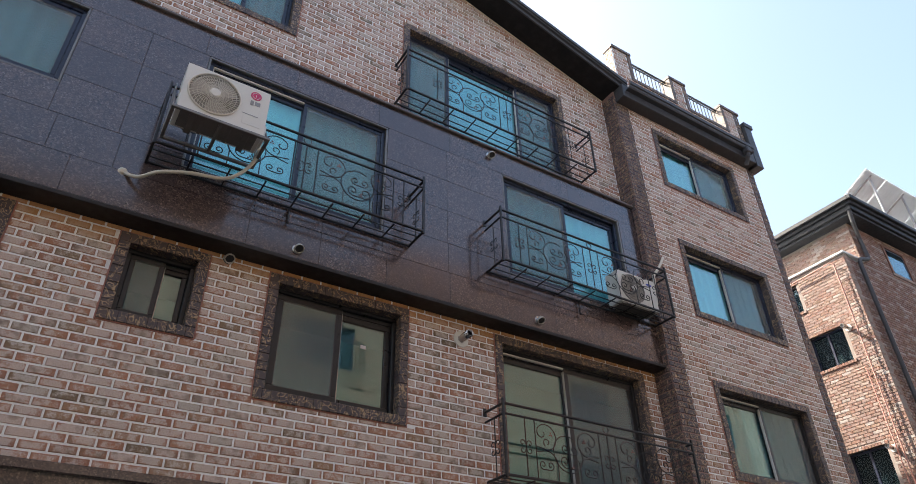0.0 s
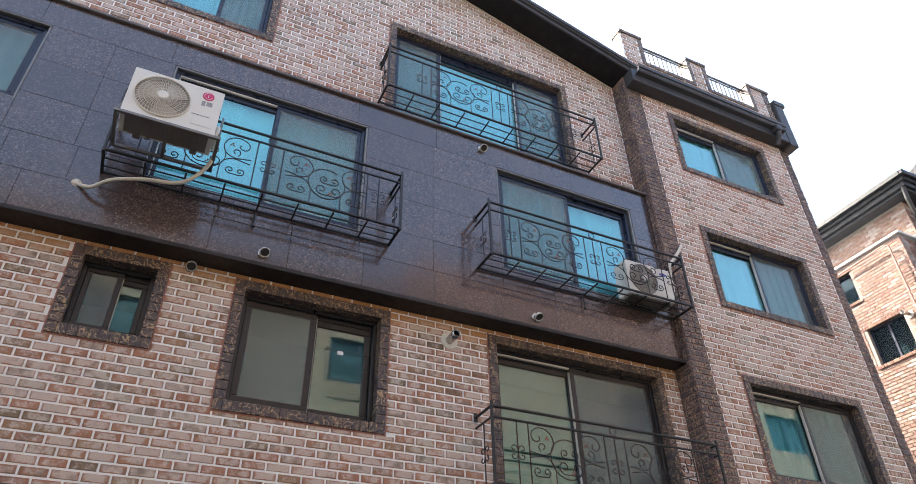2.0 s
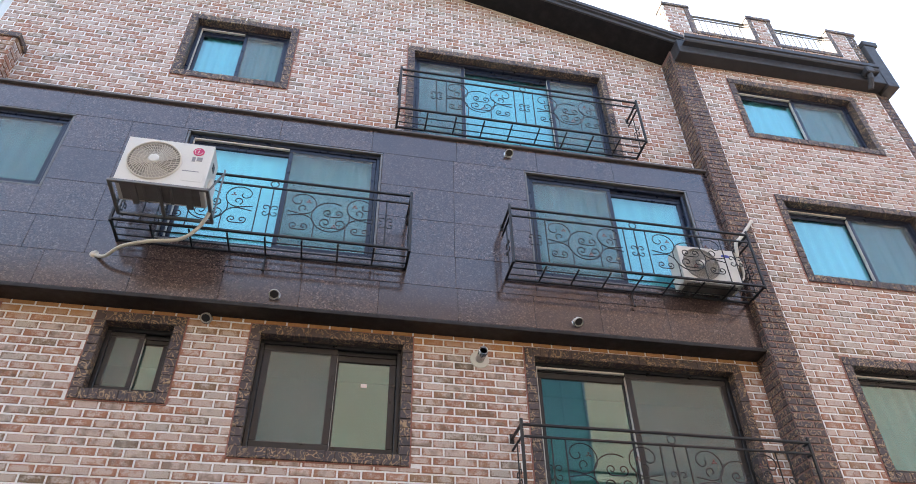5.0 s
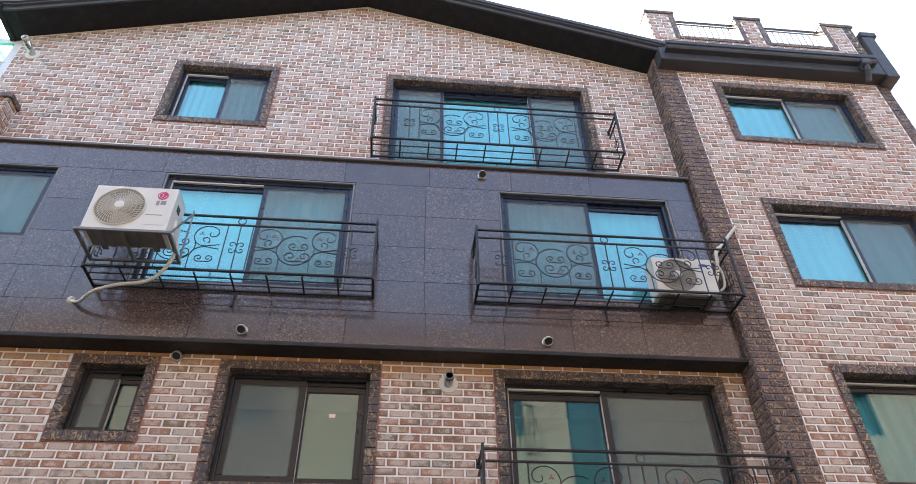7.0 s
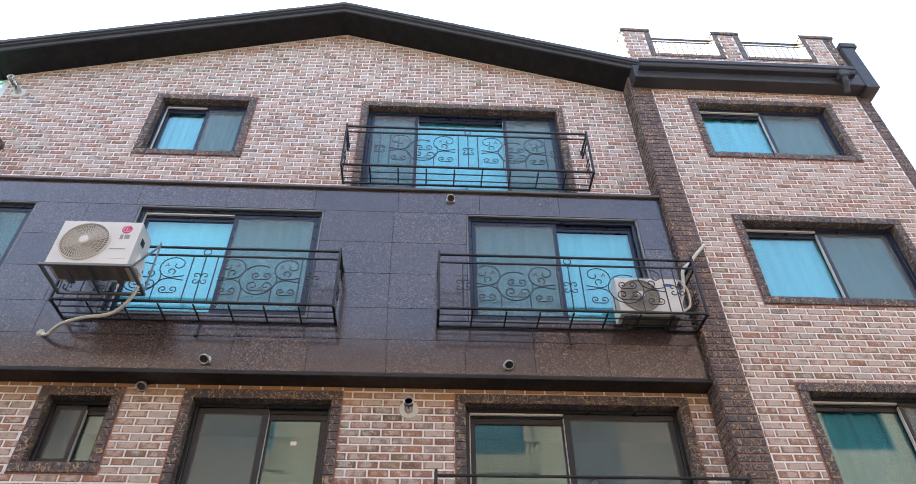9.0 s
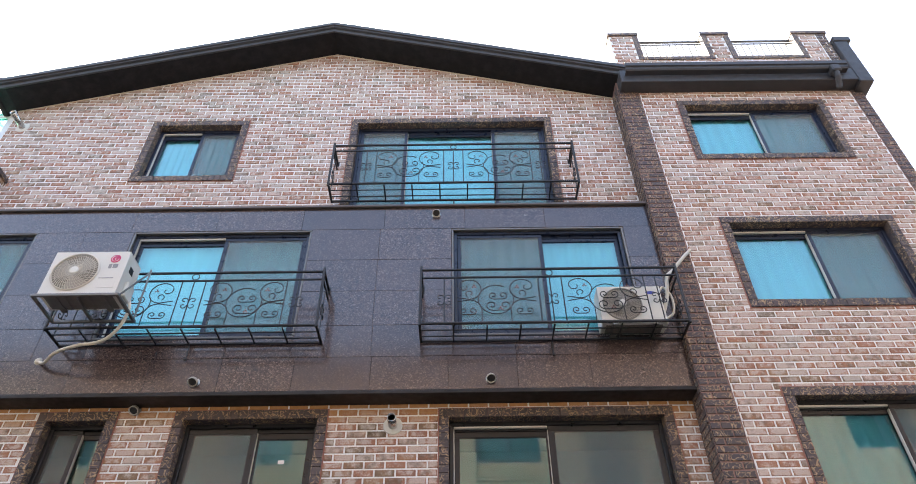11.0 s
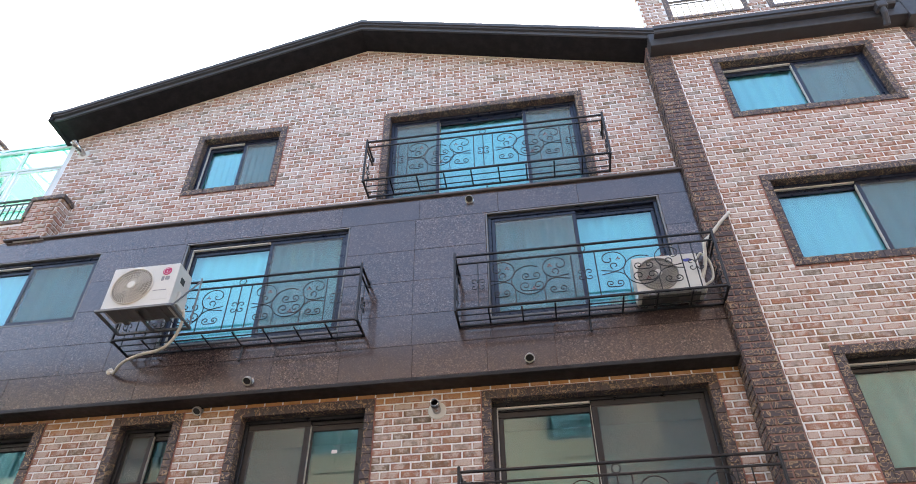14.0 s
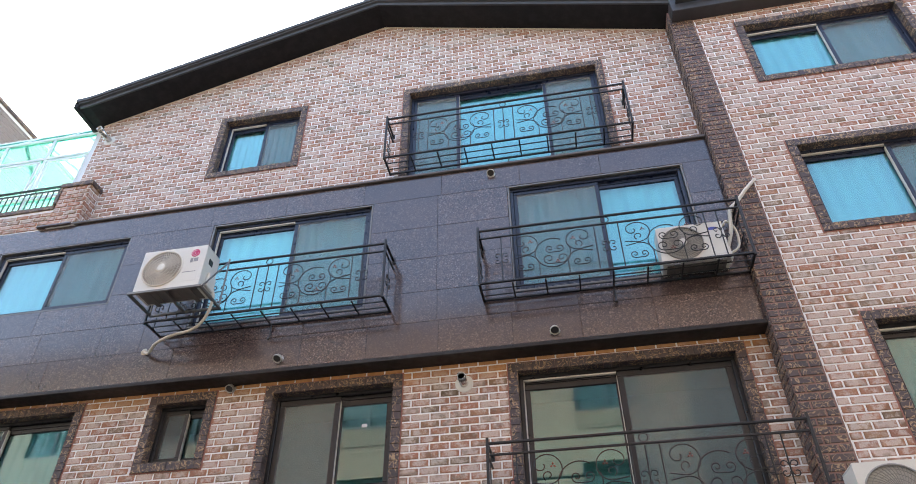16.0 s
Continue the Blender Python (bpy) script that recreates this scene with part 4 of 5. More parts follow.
def outdoor_unit(at, w, h, d, label, body, grille, badge, back):
    """Foot at the left front lower corner; the face looks towards -y."""
    u = base("outdoor_unit", at, label, "air conditioner", "outdoor units on the house")
    cx, cz, R = w * 0.36, h * 0.51, h * 0.43
    n = 40
    # front plate with a round opening
    s = Shape()
    box = []
    for i in range(n):
        a = 2 * math.pi * i / n
        c, q = math.cos(a), math.sin(a)
        k = min((cx if c < 0 else w - cx) / max(abs(c), 1e-6), (cz if q < 0 else h - cz) / max(abs(q), 1e-6))
        box.append((cx + c * k, cz + q * k))
    for k in ((0, 0), (w, 0), (w, h), (0, h)):
        i = min(range(n), key=lambda i: (box[i][0] - k[0]) ** 2 + (box[i][1] - k[1]) ** 2)
        box[i] = k
    s.v += [(cx + R * math.cos(2 * math.pi * i / n), 0, cz + R * math.sin(2 * math.pi * i / n)) for i in range(n)]
    s.v += [(x, 0, z) for x, z in box]
    s.f += [(i, n + i, n + (i + 1) % n, (i + 1) % n) for i in range(n)]
    s.v += [(cx + R * math.cos(2 * math.pi * i / n), 0.09, cz + R * math.sin(2 * math.pi * i / n)) for i in range(n)]
    s.f += [(i, (i + 1) % n, 2 * n + (i + 1) % n, 2 * n + i) for i in range(n)]
    part("front_panel", s, body, u)
    part("casing", Shape().bev(0, w, 0.002, d, h - 0.02, h, 0.006).bev(0, w, 0.002, d, 0, 0.02, 0.006).bev(0, 0.012, 0.002, d, 0.02, h - 0.02, 0.004).bev(w - 0.012, w, 0.002, d, 0.02, h - 0.02, 0.004)
         .box(0.012, w - 0.012, d - 0.012, d, 0.02, h - 0.02), body, u)
    part("fan_recess", Shape().turned([(R + 0.001, 0.02), (R * 0.6, 0.03), (0.001, 0.03)], (cx, 0, cz), "y", 32), back, u, "fan recess")
    for k in range(3):
        a0 = 2 * math.pi * k / 3
        pts = []
        for i in range(5):
            for rr in (0.25, 0.92):
                a = a0 + i * 0.32 + (0.25 if rr > 0.5 else 0)
                pts.append((cx + R * rr * math.cos(a), 0.002 + 0.005 * i, cz + R * rr * math.sin(a)))
        part("fan_blade", Shape().poly(pts, [(2 * i, 2 * i + 1, 2 * i + 3, 2 * i + 2) for i in range(4)]), FAN, u)
    guard = part("fan_guard", Shape().turned([(R * 1.03, 0.004), (R * 1.04, -0.012), (R * 1.0, -0.018), (R * 0.97, -0.012), (R * 0.97, 0.004), (R * 1.03, 0.004)], (cx, 0, cz), "y", 40, False), grille, u, "round wire fan guard")
    s = Shape()
    for i in range(46):
        a = 2 * math.pi * i / 46
        s.tube([(cx + R * q * math.cos(a + 0.55 * q), -0.014 - 0.02 * (1 - q), cz + R * q * math.sin(a + 0.55 * q)) for q in (0.2, 0.4, 0.6, 0.8, 0.99)], 0.0034, 4)
    for q in (0.36, 0.52, 0.68, 0.84):
        s.tube([(cx + R * q * math.cos(2 * math.pi * i / 30), -0.013 - 0.02 * (1 - q), cz + R * q * math.sin(2 * math.pi * i / 30)) for i in range(30)], 0.003, 4, True)
    part("wire_mesh", s, grille, guard)
    part("hub", Shape().turned([(0.0, -0.045), (R * 0.16, -0.043), (R * 0.2, -0.036), (R * 0.2, -0.02), (0, -0.02)], (cx, 0, cz), "y", 20), body, guard)
    if badge == "round":
        part("badge", Shape().turned([(0.0, -0.004), (0.060, -0.004), (0.061, 0.001)], (w * 0.83, 0, h * 0.82), "y", 24), PINK, u, "crimson round badge")
        part("badge_mark", Shape().tube([(w * 0.83 + p[0], -0.005, h * 0.82 + p[2]) for p in arc(0, 0, 0.042, 70, 360, 16)], 0.003, 4).box(w * 0.83 - 0.004, w * 0.83 + 0.002, -0.007, -0.004, h * 0.82 - 0.02, h * 0.82 + 0.016), STICKER, u)
        part("print", Shape().box(w * 0.775, w * 0.815, -0.003, 0.001, h * 0.585, h * 0.69).box(w * 0.83, w * 0.895, -0.003, 0.001, h * 0.60, h * 0.69), GREY, u, "grey printed maker's mark as plain bars")
        part("print", Shape().box(w * 0.70, w * 0.90, -0.002, 0.001, h * 0.345, h * 0.36), GREY, u)
    else:
        oval = part("badge", Shape().turned([(0.0, -0.004), (0.062, -0.004), (0.064, 0.001)], (0, 0, 0), "y", 24), BLUE, u, "blue oval badge")
        oval.matrix_local = pose(w * 0.84, 0, h * 0.82) @ Matrix.Diagonal((1, 1, 0.36, 1))
        part("print", Shape().box(w * 0.76, w * 0.92, -0.002, 0.001, h * 0.13, h * 0.145), GREY, u)
    part("label", Shape().bev(w * 0.72, w * 0.95, -0.0025, 0.001, h * 0.12, h * 0.30, 0.001), body, u)
    part("side_handle", Shape().bev(w - 0.002, w + 0.006, d * 0.30, d * 0.58, h * 0.62, h * 0.76, 0.003), DARK, u, "dark recessed side handle")
    part("valve_cover", Shape().bev(w, w + 0.045, d * 0.35, d * 0.9, 0.05, h * 0.42, 0.012), body, u)
    for x in (w * 0.16, w * 0.78):
        part("foot", Shape().bev(x, x + 0.07, 0.0, d + 0.02, -0.025, 0.0, 0.004), GALV, u)
    part("underside", Shape().bev(0.05, w - 0.05, 0.04, d - 0.04, -0.012, -0.001, 0.003).bev(w * 0.3, w * 0.34, 0.03, d - 0.03, -0.02, -0.013, 0.003).bev(w * 0.6, w * 0.64, 0.03, d - 0.03, -0.02, -0.013, 0.003), GALV, u, "dull galvanised base pan")
    return u


outdoor_unit((1.735, 5.74, 6.815), 0.915, 0.64, 0.34, "ivory outdoor unit on an iron bracket outside the balcony", WHITE, BEIGE, "round", SHADE)
outdoor_unit((8.46, 6.32, 6.70), 0.80, 0.56, 0.27, "ivory outdoor unit standing inside the balcony", WHITE, GUARD, "oval", PALE)
outdoor_unit((9.62, 6.02, 3.42), 0.86, 0.64, 0.33, "ivory outdoor unit on the coping below the wing", WHITE, GUARD, "oval", PALE)

bracket = base("unit_bracket", (0, 0, 0), "rusty angle-iron bracket carrying the outdoor unit", "bracket")
for y in (5.70, 6.235):
    part("long_bar", Shape().bev(1.69, 2.72, y, y + 0.035, 6.752, 6.788, 0.004), GALV, bracket)
for x in (1.69, 2.18, 2.685):
    part("cross_bar", Shape().bev(x, x + 0.035, 5.735, 6.235, 6.752, 6.786, 0.004), GALV, bracket)
for x in (1.70, 2.70):
    part("hanger", Shape().tube([(x, 6.235, 6.77), (x, 6.225, 7.56)], 0.013, 6), GALV, bracket)
    part("strut", Shape().tube([(x, 6.22, 7.50), (x, 5.76, 6.80)], 0.012, 6), GALV, bracket)


def hose(pts, r, label, mat=HOSE, sub=6):
    """A bent hose through points, smoothed."""
    p = [Vector(q) for q in pts]
    p = [p[0] * 2 - p[1]] + p + [p[-1] * 2 - p[-2]]
    out = []
    for i in range(1, len(p) - 2):
        for k in range(sub):
            t = k / sub
            a, b, c, d = p[i - 1:i + 3]
            out.append(0.5 * (2 * b + (c - a) * t + (2 * a - 5 * b + 4 * c - d) * t * t + (3 * b - a - 3 * c + d) * t ** 3))
    out.append(p[-2])
    return whole("hose", Shape().tube(out, r, 10), mat, label, "hose", smooth=True)


hose([(2.66, 6.02, 6.98), (2.70, 6.06, 6.80), (2.60, 6.16, 6.60), (2.42, 6.22, 6.46), (2.10, 6.28, 6.44), (1.80, 6.40, 6.42), (1.62, 6.55, 6.38), (1.47, YG + 0.01, 6.46)], 0.021, "cream wrapped hose from the unit into the granite")
hose([(9.27, 6.45, 6.90), (9.36, 6.44, 7.12), (9.40, 6.42, 7.30), (9.44, 6.42, 7.50), (9.55, 6.44, 7.62), (9.72, 6.46, 7.83), (9.90, YR - 0.02, 8.05)], 0.024, "cream wrapped hose running up the pier")
hose([(9.27, 6.47, 6.84), (9.42, 6.47, 6.95), (9.44, 6.46, 7.20), (9.36, 6.45, 7.34), (9.30, 6.45, 7.28)], 0.016, "cream wrapped hose looped beside the unit")
part("sealant", Shape().turned([(0.0, -0.025), (0.03, -0.02), (0.05, 0.0)], (1.46, YG, 6.47), "y", 14), HOSE, bpy.data.objects["hose"], "blob of pale sealant")


# ---- vents and flues ----
VENT = paint("dull stainless steel", (0.50, 0.48, 0.44), 0.4, 0.35, 0.2)


def vent(x, y, z):
    v = base("vent_cap", (x, y, z), "small round stainless steel vent cap on the wall", "vent", "round vent caps")
    part("flange", Shape().turned([(0.0, -0.002), (0.062, -0.006), (0.066, -0.001), (0.066, 0.0)], (0, 0, 0), "y", 24), STEEL, v)
    hood = part("hood", Shape().turned([(0.0, 0.034), (0.030, 0.028), (0.050, 0.010), (0.058, -0.014), (0.060, -0.040), (0.055, -0.046), (0.049, -0.044), (0.047, -0.020)], (0, 0, 0), "y", 24, False), VENT, v, "", True)
    hood.matrix_local = pose(0, -0.040, 0, 52, 0, 0)
    # a dark disc closes the hood; its colour is the shade inside
    part("mouth", Shape().turned([(0.0, -0.028), (0.049, -0.028), (0.049, -0.022)], (0, 0, 0), "y", 20), DARK, hood, "dark disc painted as the shade in the opening")


for x, z in ((3.48, 6.14), (6.38, 8.92), (7.07, 6.14)):
    vent(x, YG, z)
vent(2.77, YB, 5.89)


def flue(x, y, z, reach=0.19):
    f = base("boiler_flue", (x, y, z), "steel boiler flue pipe with white flange", "flue", "boiler flues")
    part("flange", Shape().turned([(0.0, -0.012), (0.108, -0.012), (0.115, -0.004), (0.115, 0.0)], (0, 0, 0), "y", 24), WHITE, f, "white plastic flange")
    p = part("pipe", Shape().turned([(0.052, -0.012), (0.052, -reach), (0.046, -reach), (0.046, 0.06 - reach)], (0, 0, 0), "y", 24, False), STEEL, f, "", True)
    part("baffle", Shape().turned([(0.0, 0.04 - reach), (0.046, 0.04 - reach)], (0, 0, 0), "y", 20), GALV, p)
    for k in range(10):
        a = 2 * math.pi * k / 10
        # uncut slots: dark strips on the pipe colour in their shaded insides
        part("slot", Shape().bev(-0.006, 0.006, 0.015 - reach, 0.075 - reach, 0.0515, 0.054, 0.001), DARK, p).matrix_local = pose(0, 0, 0, 0, math.degrees(a), 0)


flue(5.89, YB, 5.65, 0.23)
flue(-0.86, YB, 11.36, 0.34)

rest = base("wall_bracket", (0, 0, 0), "black iron wall bracket under the outdoor unit", "bracket")
for x in (9.74, 10.30):
    part("arm", Shape().bev(x, x + 0.05, 6.02, YR - 0.012, 3.345, 3.395, 0.004), IRON, rest)
    part("brace", Shape().tube([(x + 0.025, 6.08, 3.35), (x + 0.025, YR - 0.02, 3.06)], 0.014, 6), IRON, rest)


# ---- roof terrace: parapet rails, glass house ----
def low_rail(at, L, H, label):
    r = base("roof_rail", at, label, "railing", "roof rails")
    part("top_rail", Shape().bev(0, L, -0.02, 0.02, H - 0.035, H, 0.006), IRON, r)
    part("bottom_rail", Shape().bev(0, L, -0.015, 0.015, 0.04, 0.065, 0.005), IRON, r)
    part("upper_rail", Shape().bev(0, L, -0.012, 0.012, H - 0.11, H - 0.09, 0.004), IRON, r)
    n = round(L / 0.115)
    for i in range(1, n):
        part("baluster", Shape().tube([(L * i / n, 0, 0.06), (L * i / n, 0, H - 0.1)], 0.010, 6), IRON, r)
    return r


low_rail((10.10, YP + 0.11, 12.54), 1.18, 0.66, "low black iron rail between parapet piers")
low_rail((11.80, YP + 0.11, 12.54), 1.18, 0.66, "low black iron rail between parapet piers")
low_rail((-5.8, 6.76, 9.60), 4.72, 0.58, "black iron terrace rail on the brick parapet")

terrace = whole("terrace_parapet", Shape().box(-6, -1.09, 6.662, 6.86, 9.06, 9.50).box(-1.10, -0.57, 6.632, 6.88, 9.06, 9.95), MORTAR, "low brick terrace parapet with a pier", "parapet", "structure")
lay(terrace, courses(-5.9, -1.10, 9.07, 9.48, [], shift=0.0), 6.65, BRICK, None)
lay(terrace, courses(-1.11, -0.565, 9.11, 9.965, [], shift=-1.11), 6.62, BRICK, (-2, 0, 9, 10))
TURN_R = Matrix.Translation((-0.56, 6.62, 0)) @ pose(0, 0, 0, 0, 0, 90)
lay(terrace, courses(0.0, 0.26, 9.11, 9.965, [], shift=0.0), 0.0, BRICK, (-1, 1, 9, 10), turn=TURN_R)
part("coping", Shape().bev(-1.14, -0.53, 6.59, 6.90, 9.95, 10.04, 0.008).bev(-6, -1.141, 6.63, 6.89, 9.50, 9.585, 0.008).bev(-1.16, -1.101, 6.60, 6.88, 9.585, 9.95, 0.005), DARK_BRICK, terrace, "dark brick coping")
part("foot", Shape().bev(-1.25, -0.62, YG - 0.075, YG + 0.2, 9.064, 9.10, 0.006), GRANITE, terrace, "granite foot course")

house = base("glass_house", (0, 0, 0), "turquoise glass sunroom with white frame on the terrace", "sunroom")
GX0, GX1, GY0, GY1 = -5.6, -1.25, 6.96, 9.2
for i, x in enumerate((GX0, -4.4, -3.3, -2.25, GX1 - 0.06)):
    part("post", Shape().bev(x, x + 0.06, GY0, GY0 + 0.06, 9.0, 11.75, 0.006), ALU, house)
    part("rafter", Shape().tube([(x + 0.03, GY0 + 0.03, 11.78), (x + 0.03, GY0 + 0.55, 12.55), (x + 0.03, GY1, 12.85)], 0.035, 6), ALU, house)
part("corner_post", Shape().bev(GX1, GX1 + 0.12, GY0 - 0.02, GY0 + 0.10, 9.0, 11.95, 0.006), ALU, house, "wide white corner profile")
for z in (10.15, 11.20, 11.75):
    part("beam", Shape().bev(GX0, GX1, GY0 - 0.01, GY0 + 0.07, z, z + 0.06, 0.006), ALU, house)
part("ridge_beam", Shape().bev(GX0, GX1 + 0.1, GY0 + 0.52, GY0 + 0.59, 12.52, 12.59, 0.006), ALU, house)
for a, b in zip((GX0, -4.4, -3.3, -2.25), (-4.4, -3.3, -2.25, GX1)):
    part("pane", Shape().box(a + 0.06, b, GY0 + 0.025, GY0 + 0.033, 9.12, 10.15), MINT, house).visible_shadow = False
    part("pane", Shape().box(a + 0.06, b, GY0 + 0.025, GY0 + 0.033, 10.21, 11.20), MINT, house).visible_shadow = False
    part("top_light", Shape().box(a + 0.06, b, GY0 + 0.025, GY0 + 0.033, 11.26, 11.75), MINT, house).visible_shadow = False
    part("roof_pane", Shape().poly([(a, GY0 + 0.05, 11.82), (b, GY0 + 0.05, 11.82), (b, GY0 + 0.55, 12.58), (a, GY0 + 0.55, 12.58), (a, GY0 + 0.05, 11.83), (b, GY0 + 0.05, 11.83), (b, GY0 + 0.55, 12.59), (a, GY0 + 0.55, 12.59)],
         [(0, 1, 2, 3), (7, 6, 5, 4), (0, 4, 5, 1), (1, 5, 6, 2), (2, 6, 7, 3), (3, 7, 4, 0)]), MINT, house).visible_shadow = False
    part("sash", ring(Shape(), a + 0.10, b - 0.04, 10.25, 11.17, GY0 - 0.014, GY0 + 0.02, 0.055), ALU, house)
part("back_pane", Shape().box(GX0, GX1, GY1, GY1 + 0.008, 9.1, 12.8), MINT, house).visible_shadow = False

# ---- neighbouring house on the right ----
NX, NX2, NY = 16.9, 17.75, 6.72
nb = base("brick_house", (0, 0, 0), "old red brick house with dark eaves and solar panels", "house")
nwin = [(7.36, 8.24, 8.05, 8.92), (7.36, 8.24, 5.25, 6.10), (8.10, 8.95, 9.65, 10.4)]
TN = Matrix.Translation((NX, 0, 0)) @ pose(0, 0, 0, 0, 0, -90)   # local x runs along -y, the face looks towards -x
side = part("side_wall", Shape(), FAR_MORTAR, nb)
s = slab(-12.0, -NY, 0.010, 0.2, 0.0, 10.60, [(-b, -a, c, d) for a, b, c, d in nwin])
s.v = [tuple(TN @ Vector(p)) for p in s.v]
side.data = s.mesh("side_wall", FAR_MORTAR)
NB = dict(length=0.212, course=0.071, joint=0.011)
lay(side, courses(-11.0, -NY, 4.0, 10.55, [(-b - 0.075, -a + 0.075, c - 0.075, d + 0.075) for a, b, c, d in nwin], shift=0.0, **NB), 0.0, FAR_BRICK, (-8.6, -6.6, 7.0, 8.4), turn=TN)
upper = part("upper_wall", Shape().box(NX2 + 0.012, 26, NY + 0.012, 12, 10.0, 11.98).box(NX + 0.012, 26, NY + 0.012, NY + 0.2, 0, 10.0), FAR_MORTAR, nb)
TU = Matrix.Translation((NX2, 0, 0)) @ pose(0, 0, 0, 0, 0, -90)
lay(upper, courses(-11.0, -NY, 10.62, 11.8, [], shift=0.0, **NB), 0.0, FAR_BRICK, None, turn=TU)
fw = (19.25, 20.15, 10.75, 11.55)
lay(upper, courses(NX, 23.5, 4.5, 10.58, [], shift=0.1, **NB) + courses(NX2, 23.5, 10.60, 11.85, [(fw[0] - 0.08, fw[1] + 0.08, fw[2] - 0.08, fw[3] + 0.08)], shift=0.1, **NB), NY, FAR_BRICK, None)
w = part("window", ring(Shape(), fw[0], fw[1], fw[2], fw[3], NY - 0.005, NY + 0.012, 0.05), FRAME, nb)
part("pane", Shape().box(fw[0] + 0.04, fw[1] - 0.04, NY + 0.001, NY + 0.009, fw[2] + 0.04, fw[3] - 0.04), TEAL, w)
# no real blind: a dark sheet whose colour gives the unlit room's shade
part("blind", Shape().box(fw[0], fw[1], NY + 0.0095, NY + 0.0115, fw[2], fw[3]), DARK, w, "dark sheet painted as the unlit room behind the glass")
part("surround", ring(Shape(), fw[0] - 0.08, fw[1] + 0.08, fw[2] - 0.08, fw[3] + 0.08, NY - 0.03, NY + 0.011, 0.078), FAR_BRICK, w)
for a, b, c, d in nwin:
    s = ring(Shape(), -b, -a, c, d, 0.10, 0.17, 0.045).box(-(a + b) / 2 - 0.025, -(a + b) / 2 + 0.025, 0.11, 0.16, c + 0.045, d - 0.045)
    s.v = [tuple(TN @ Vector(p)) for p in s.v]
    w = part("window", s, FRAME, nb)
    part("pane", Shape().box(NX + 0.13, NX + 0.138, a + 0.04, b - 0.04, c + 0.04, d - 0.04), TEAL, w, "dark green glass")
    # dark sheet again, the room's shade put into its colour
    part("blind", Shape().box(NX + 0.25, NX + 0.26, a - 0.2, b + 0.2, c - 0.2, d + 0.2), DARK, w, "dark sheet painted as the unlit room behind the glass")
    k = 0
    for z in (c - 0.075, d):
        n = round((b - a + 0.15) / 0.075)
        for i in range(n):
            y0 = a - 0.075 + i * (b - a + 0.15) / n
            part("soldier_brick", Shape().bev(NX - 0.025 if z < c else NX - 0.008, NX + 0.1, y0 + 0.004, y0 + (b - a + 0.15) / n - 0.004, z, z + 0.072, 0.005), FAR_BRICK, w)
part("coping", Shape().bev(NX - 0.05, NX2 + 0.02, NY - 0.05, 11, 10.60, 10.66, 0.01), ALU, nb, "pale stone coping")
s = Shape()
s.bev(NX2 - 0.42, 26, NY - 0.46, 12.5, 12.03, 12.15, 0.01).bev(NX2 - 0.36, 26, NY - 0.40, 12.4, 11.90, 12.029, 0.01).bev(NX2 - 0.30, 26, NY - 0.34, 12.3, 11.82, 11.899, 0.01)
part("eave", s, DARK_EAVE, nb, "stepped dark metal eave")
part("gutter", Shape().bev(NX2 - 0.50, 26, NY - 0.54, NY - 0.455, 12.12, 12.24, 0.012).bev(NX2 - 0.50, NX2 - 0.425, NY - 0.453, 12.5, 12.12, 12.24, 0.012), DARK_EAVE, nb)
part("roof_deck", Shape().box(NX2 - 0.3, 26, NY - 0.3, 12, 12.15, 12.24), ROOFING, nb)
part("penthouse", Shape().box(22.0, 26, 8.0, 12, 12.1, 14.2), FAR_BRICK, nb)
part("downpipe", Shape().tube([(17.42, 6.40, 11.9), (17.50, 6.46, 11.62), (17.92, 6.64, 11.35), (17.98, 6.64, 10.78), (17.90, 6.64, 10.70), (17.45, 6.62, 10.55), (17.38, 6.62, 10.45), (17.38, 6.62, 4.0)], 0.05, 10), FASCIA, nb, "dark bent downpipe")
part("gas_pipe", Shape().tube([(16.80, 8.30, 10.40), (16.80, 7.05, 10.46), (16.80, 6.97, 10.38), (16.80, 7.02, 4.5)], 0.016, 8).tube([(16.80, 7.35, 7.75), (16.80, 7.14, 7.75), (16.80, 7.12, 7.65), (16.80, 7.12, 4.5)], 0.014, 8), RUST, nb, "salmon painted gas pipe")
for z in (8.79, 5.97):
    f = part("flue", Shape().turned([(0.05, 0.0), (0.05, -0.26), (0.044, -0.26), (0.044, -0.20), (0, -0.20)], (NX, 7.22, z), "x", 16), STEEL, nb, "short steel flue")
    part("flange", Shape().turned([(0, -0.02), (0.08, -0.02), (0.085, 0.0)], (NX, 7.22, z), "x", 16), WHITE, f)
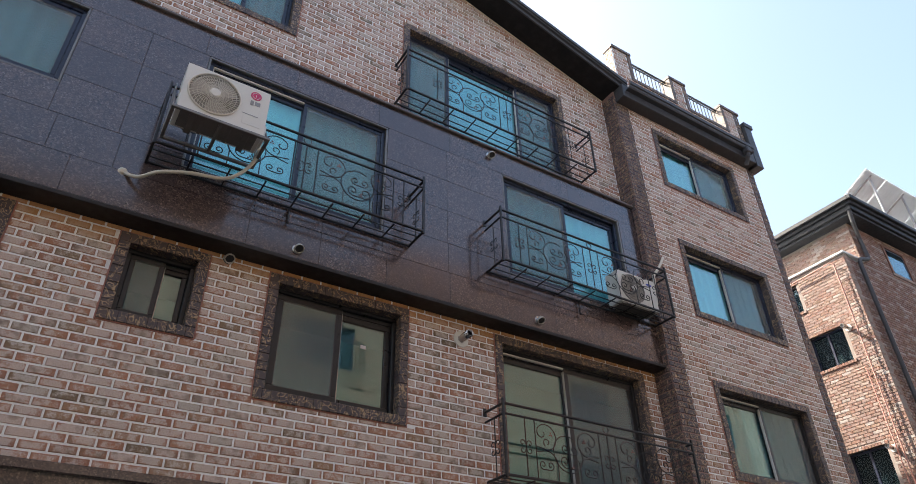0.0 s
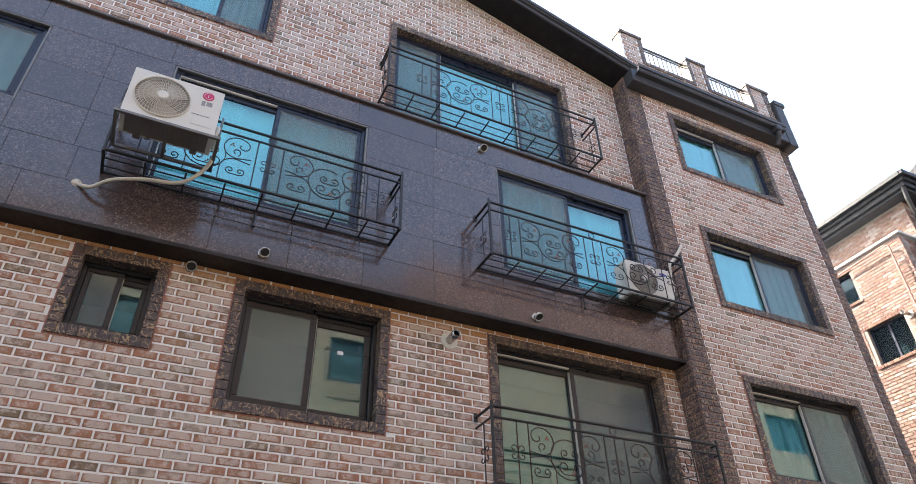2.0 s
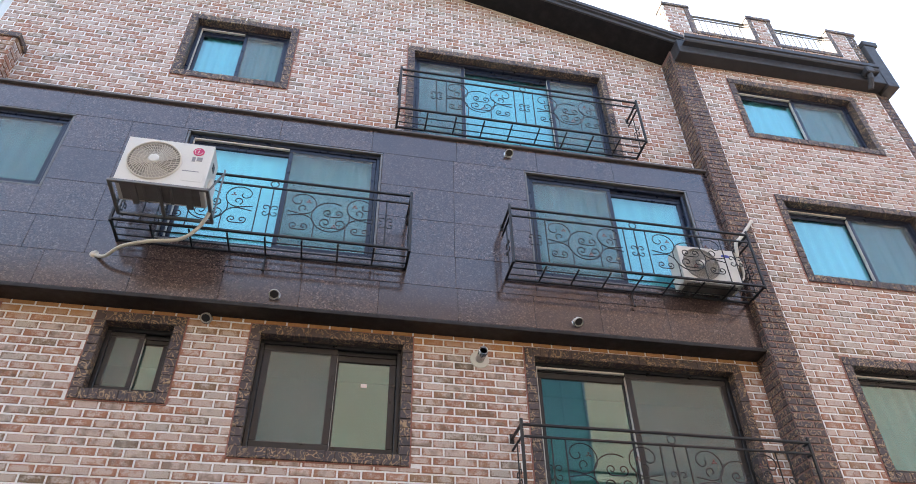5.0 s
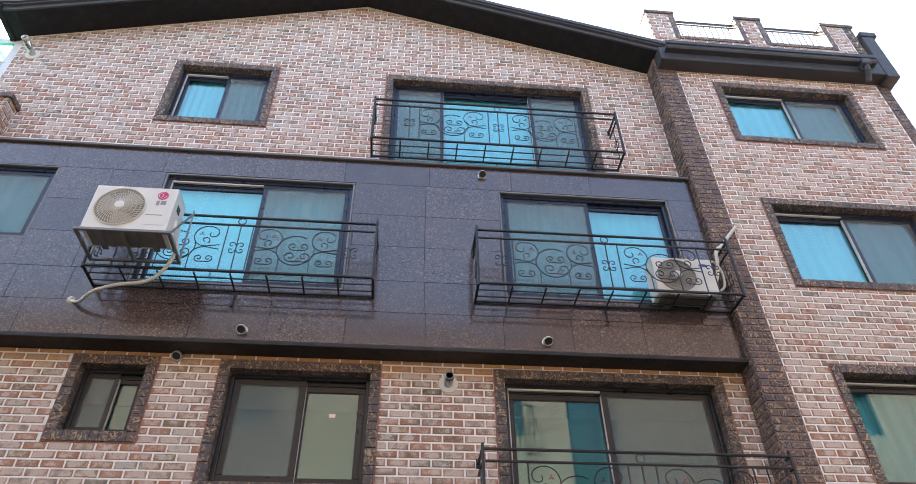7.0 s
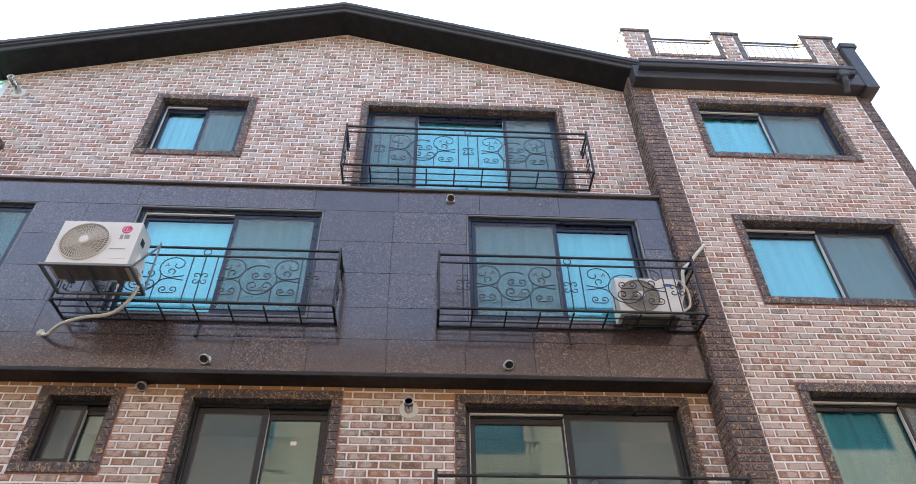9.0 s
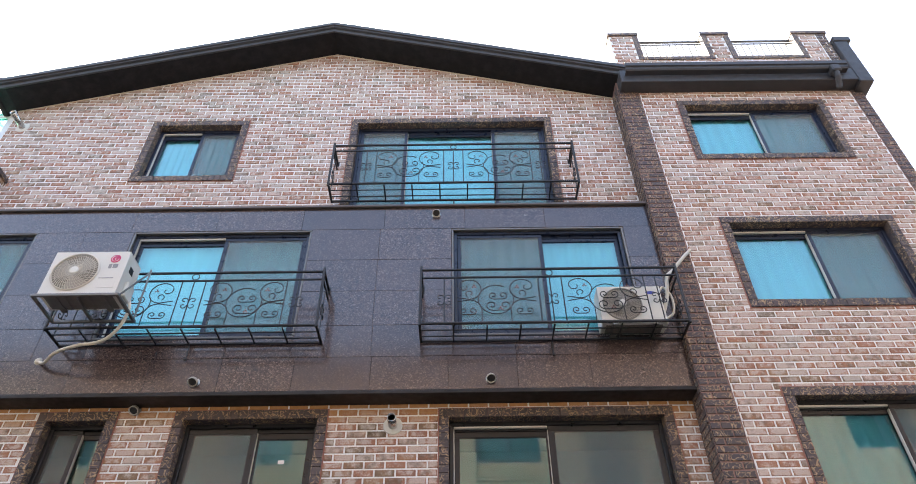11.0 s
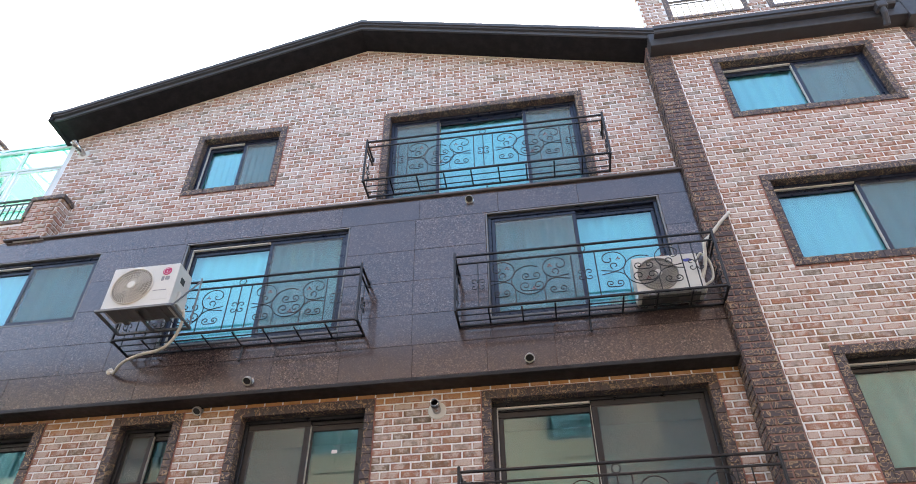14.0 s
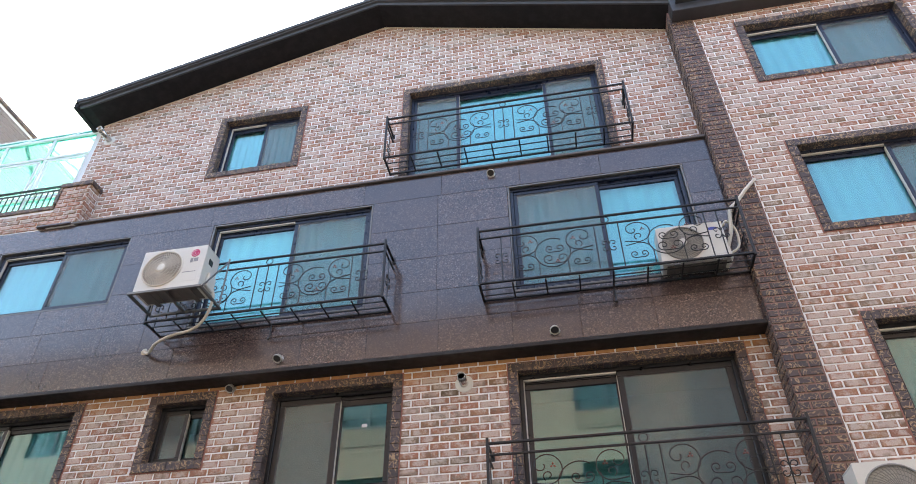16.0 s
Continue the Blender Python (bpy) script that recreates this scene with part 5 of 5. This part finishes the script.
# solar panels on the roof
solar = base("solar_panel", (0, 0, 0), "tilted solar panels on a steel stand over the roof", "solar panel")


def solar_cells():
    n = Nodes("solar panel back sheet")
    tl = n.add("ShaderNodeBsdfTranslucent")
    n.put(n.mix(n.noise(1.5, 3), (0.52, 0.55, 0.58), (0.62, 0.65, 0.68)), tl.inputs["Color"])
    n.done((0.56, 0.58, 0.60), 0.5)
    m = n.add("ShaderNodeMixShader")
    n.put(n.bsdf.outputs[0], m.inputs[1])
    n.put(tl.outputs[0], m.inputs[2])
    n.put(m.outputs[0], n.out.inputs["Surface"])
    return n.mat


CELL = solar_cells()
tilt = pose(24.0, 7.95, 17.28, -27, 0, 0)
for i in range(4):
    for j in range(2):
        s = Shape()
        for a in range(6):
            for b in range(5):
                s.bev(0.04 + a * 0.195, 0.225 + a * 0.195, 0.04 + b * 0.195, 0.225 + b * 0.195, -0.012, 0.0, 0.002)
        p = part("panel", Shape().bev(0, 1.23, 0, 1.05, 0.0, 0.03, 0.004), CELL, solar)
        p.matrix_local = tilt @ pose(i * 1.25, j * 1.07, 0)
        tagged(part("cell_grid", s, CELL, p), "", "", "", "stuff")
for x in (24.3, 26.4, 28.5):
    part("stand", Shape().tube([(x, 8.1, 17.1), (x, 8.1, 12.1)], 0.04, 8).tube([(x, 9.7, 16.3), (x, 9.7, 12.1)], 0.04, 8).tube([(x, 8.0, 17.14), (x, 9.9, 16.18)], 0.035, 8), GREY, solar)

# ---- taller house behind on the left ----
far = base("tall_house", (0, 0, 0), "tall pale brick house behind the terrace", "house")
TF = Matrix.Translation((-8.0, 0, 0)) @ pose(0, 0, 0, 0, 0, 90)
fw2 = part("wall", Shape().box(-16, -8.012, 6.0, 20, 0, 17.2), MORTAR, far)
lay(fw2, courses(8.5, 14.0, 12.0, 17.15, [], shift=0.0), 0.0, PALE_BRICK, (9, 12.5, 15.2, 17.2), turn=TF)
part("coping", Shape().bev(-16.1, -7.93, 5.9, 20.1, 17.2, 17.3, 0.01), DARK_BRICK, far)
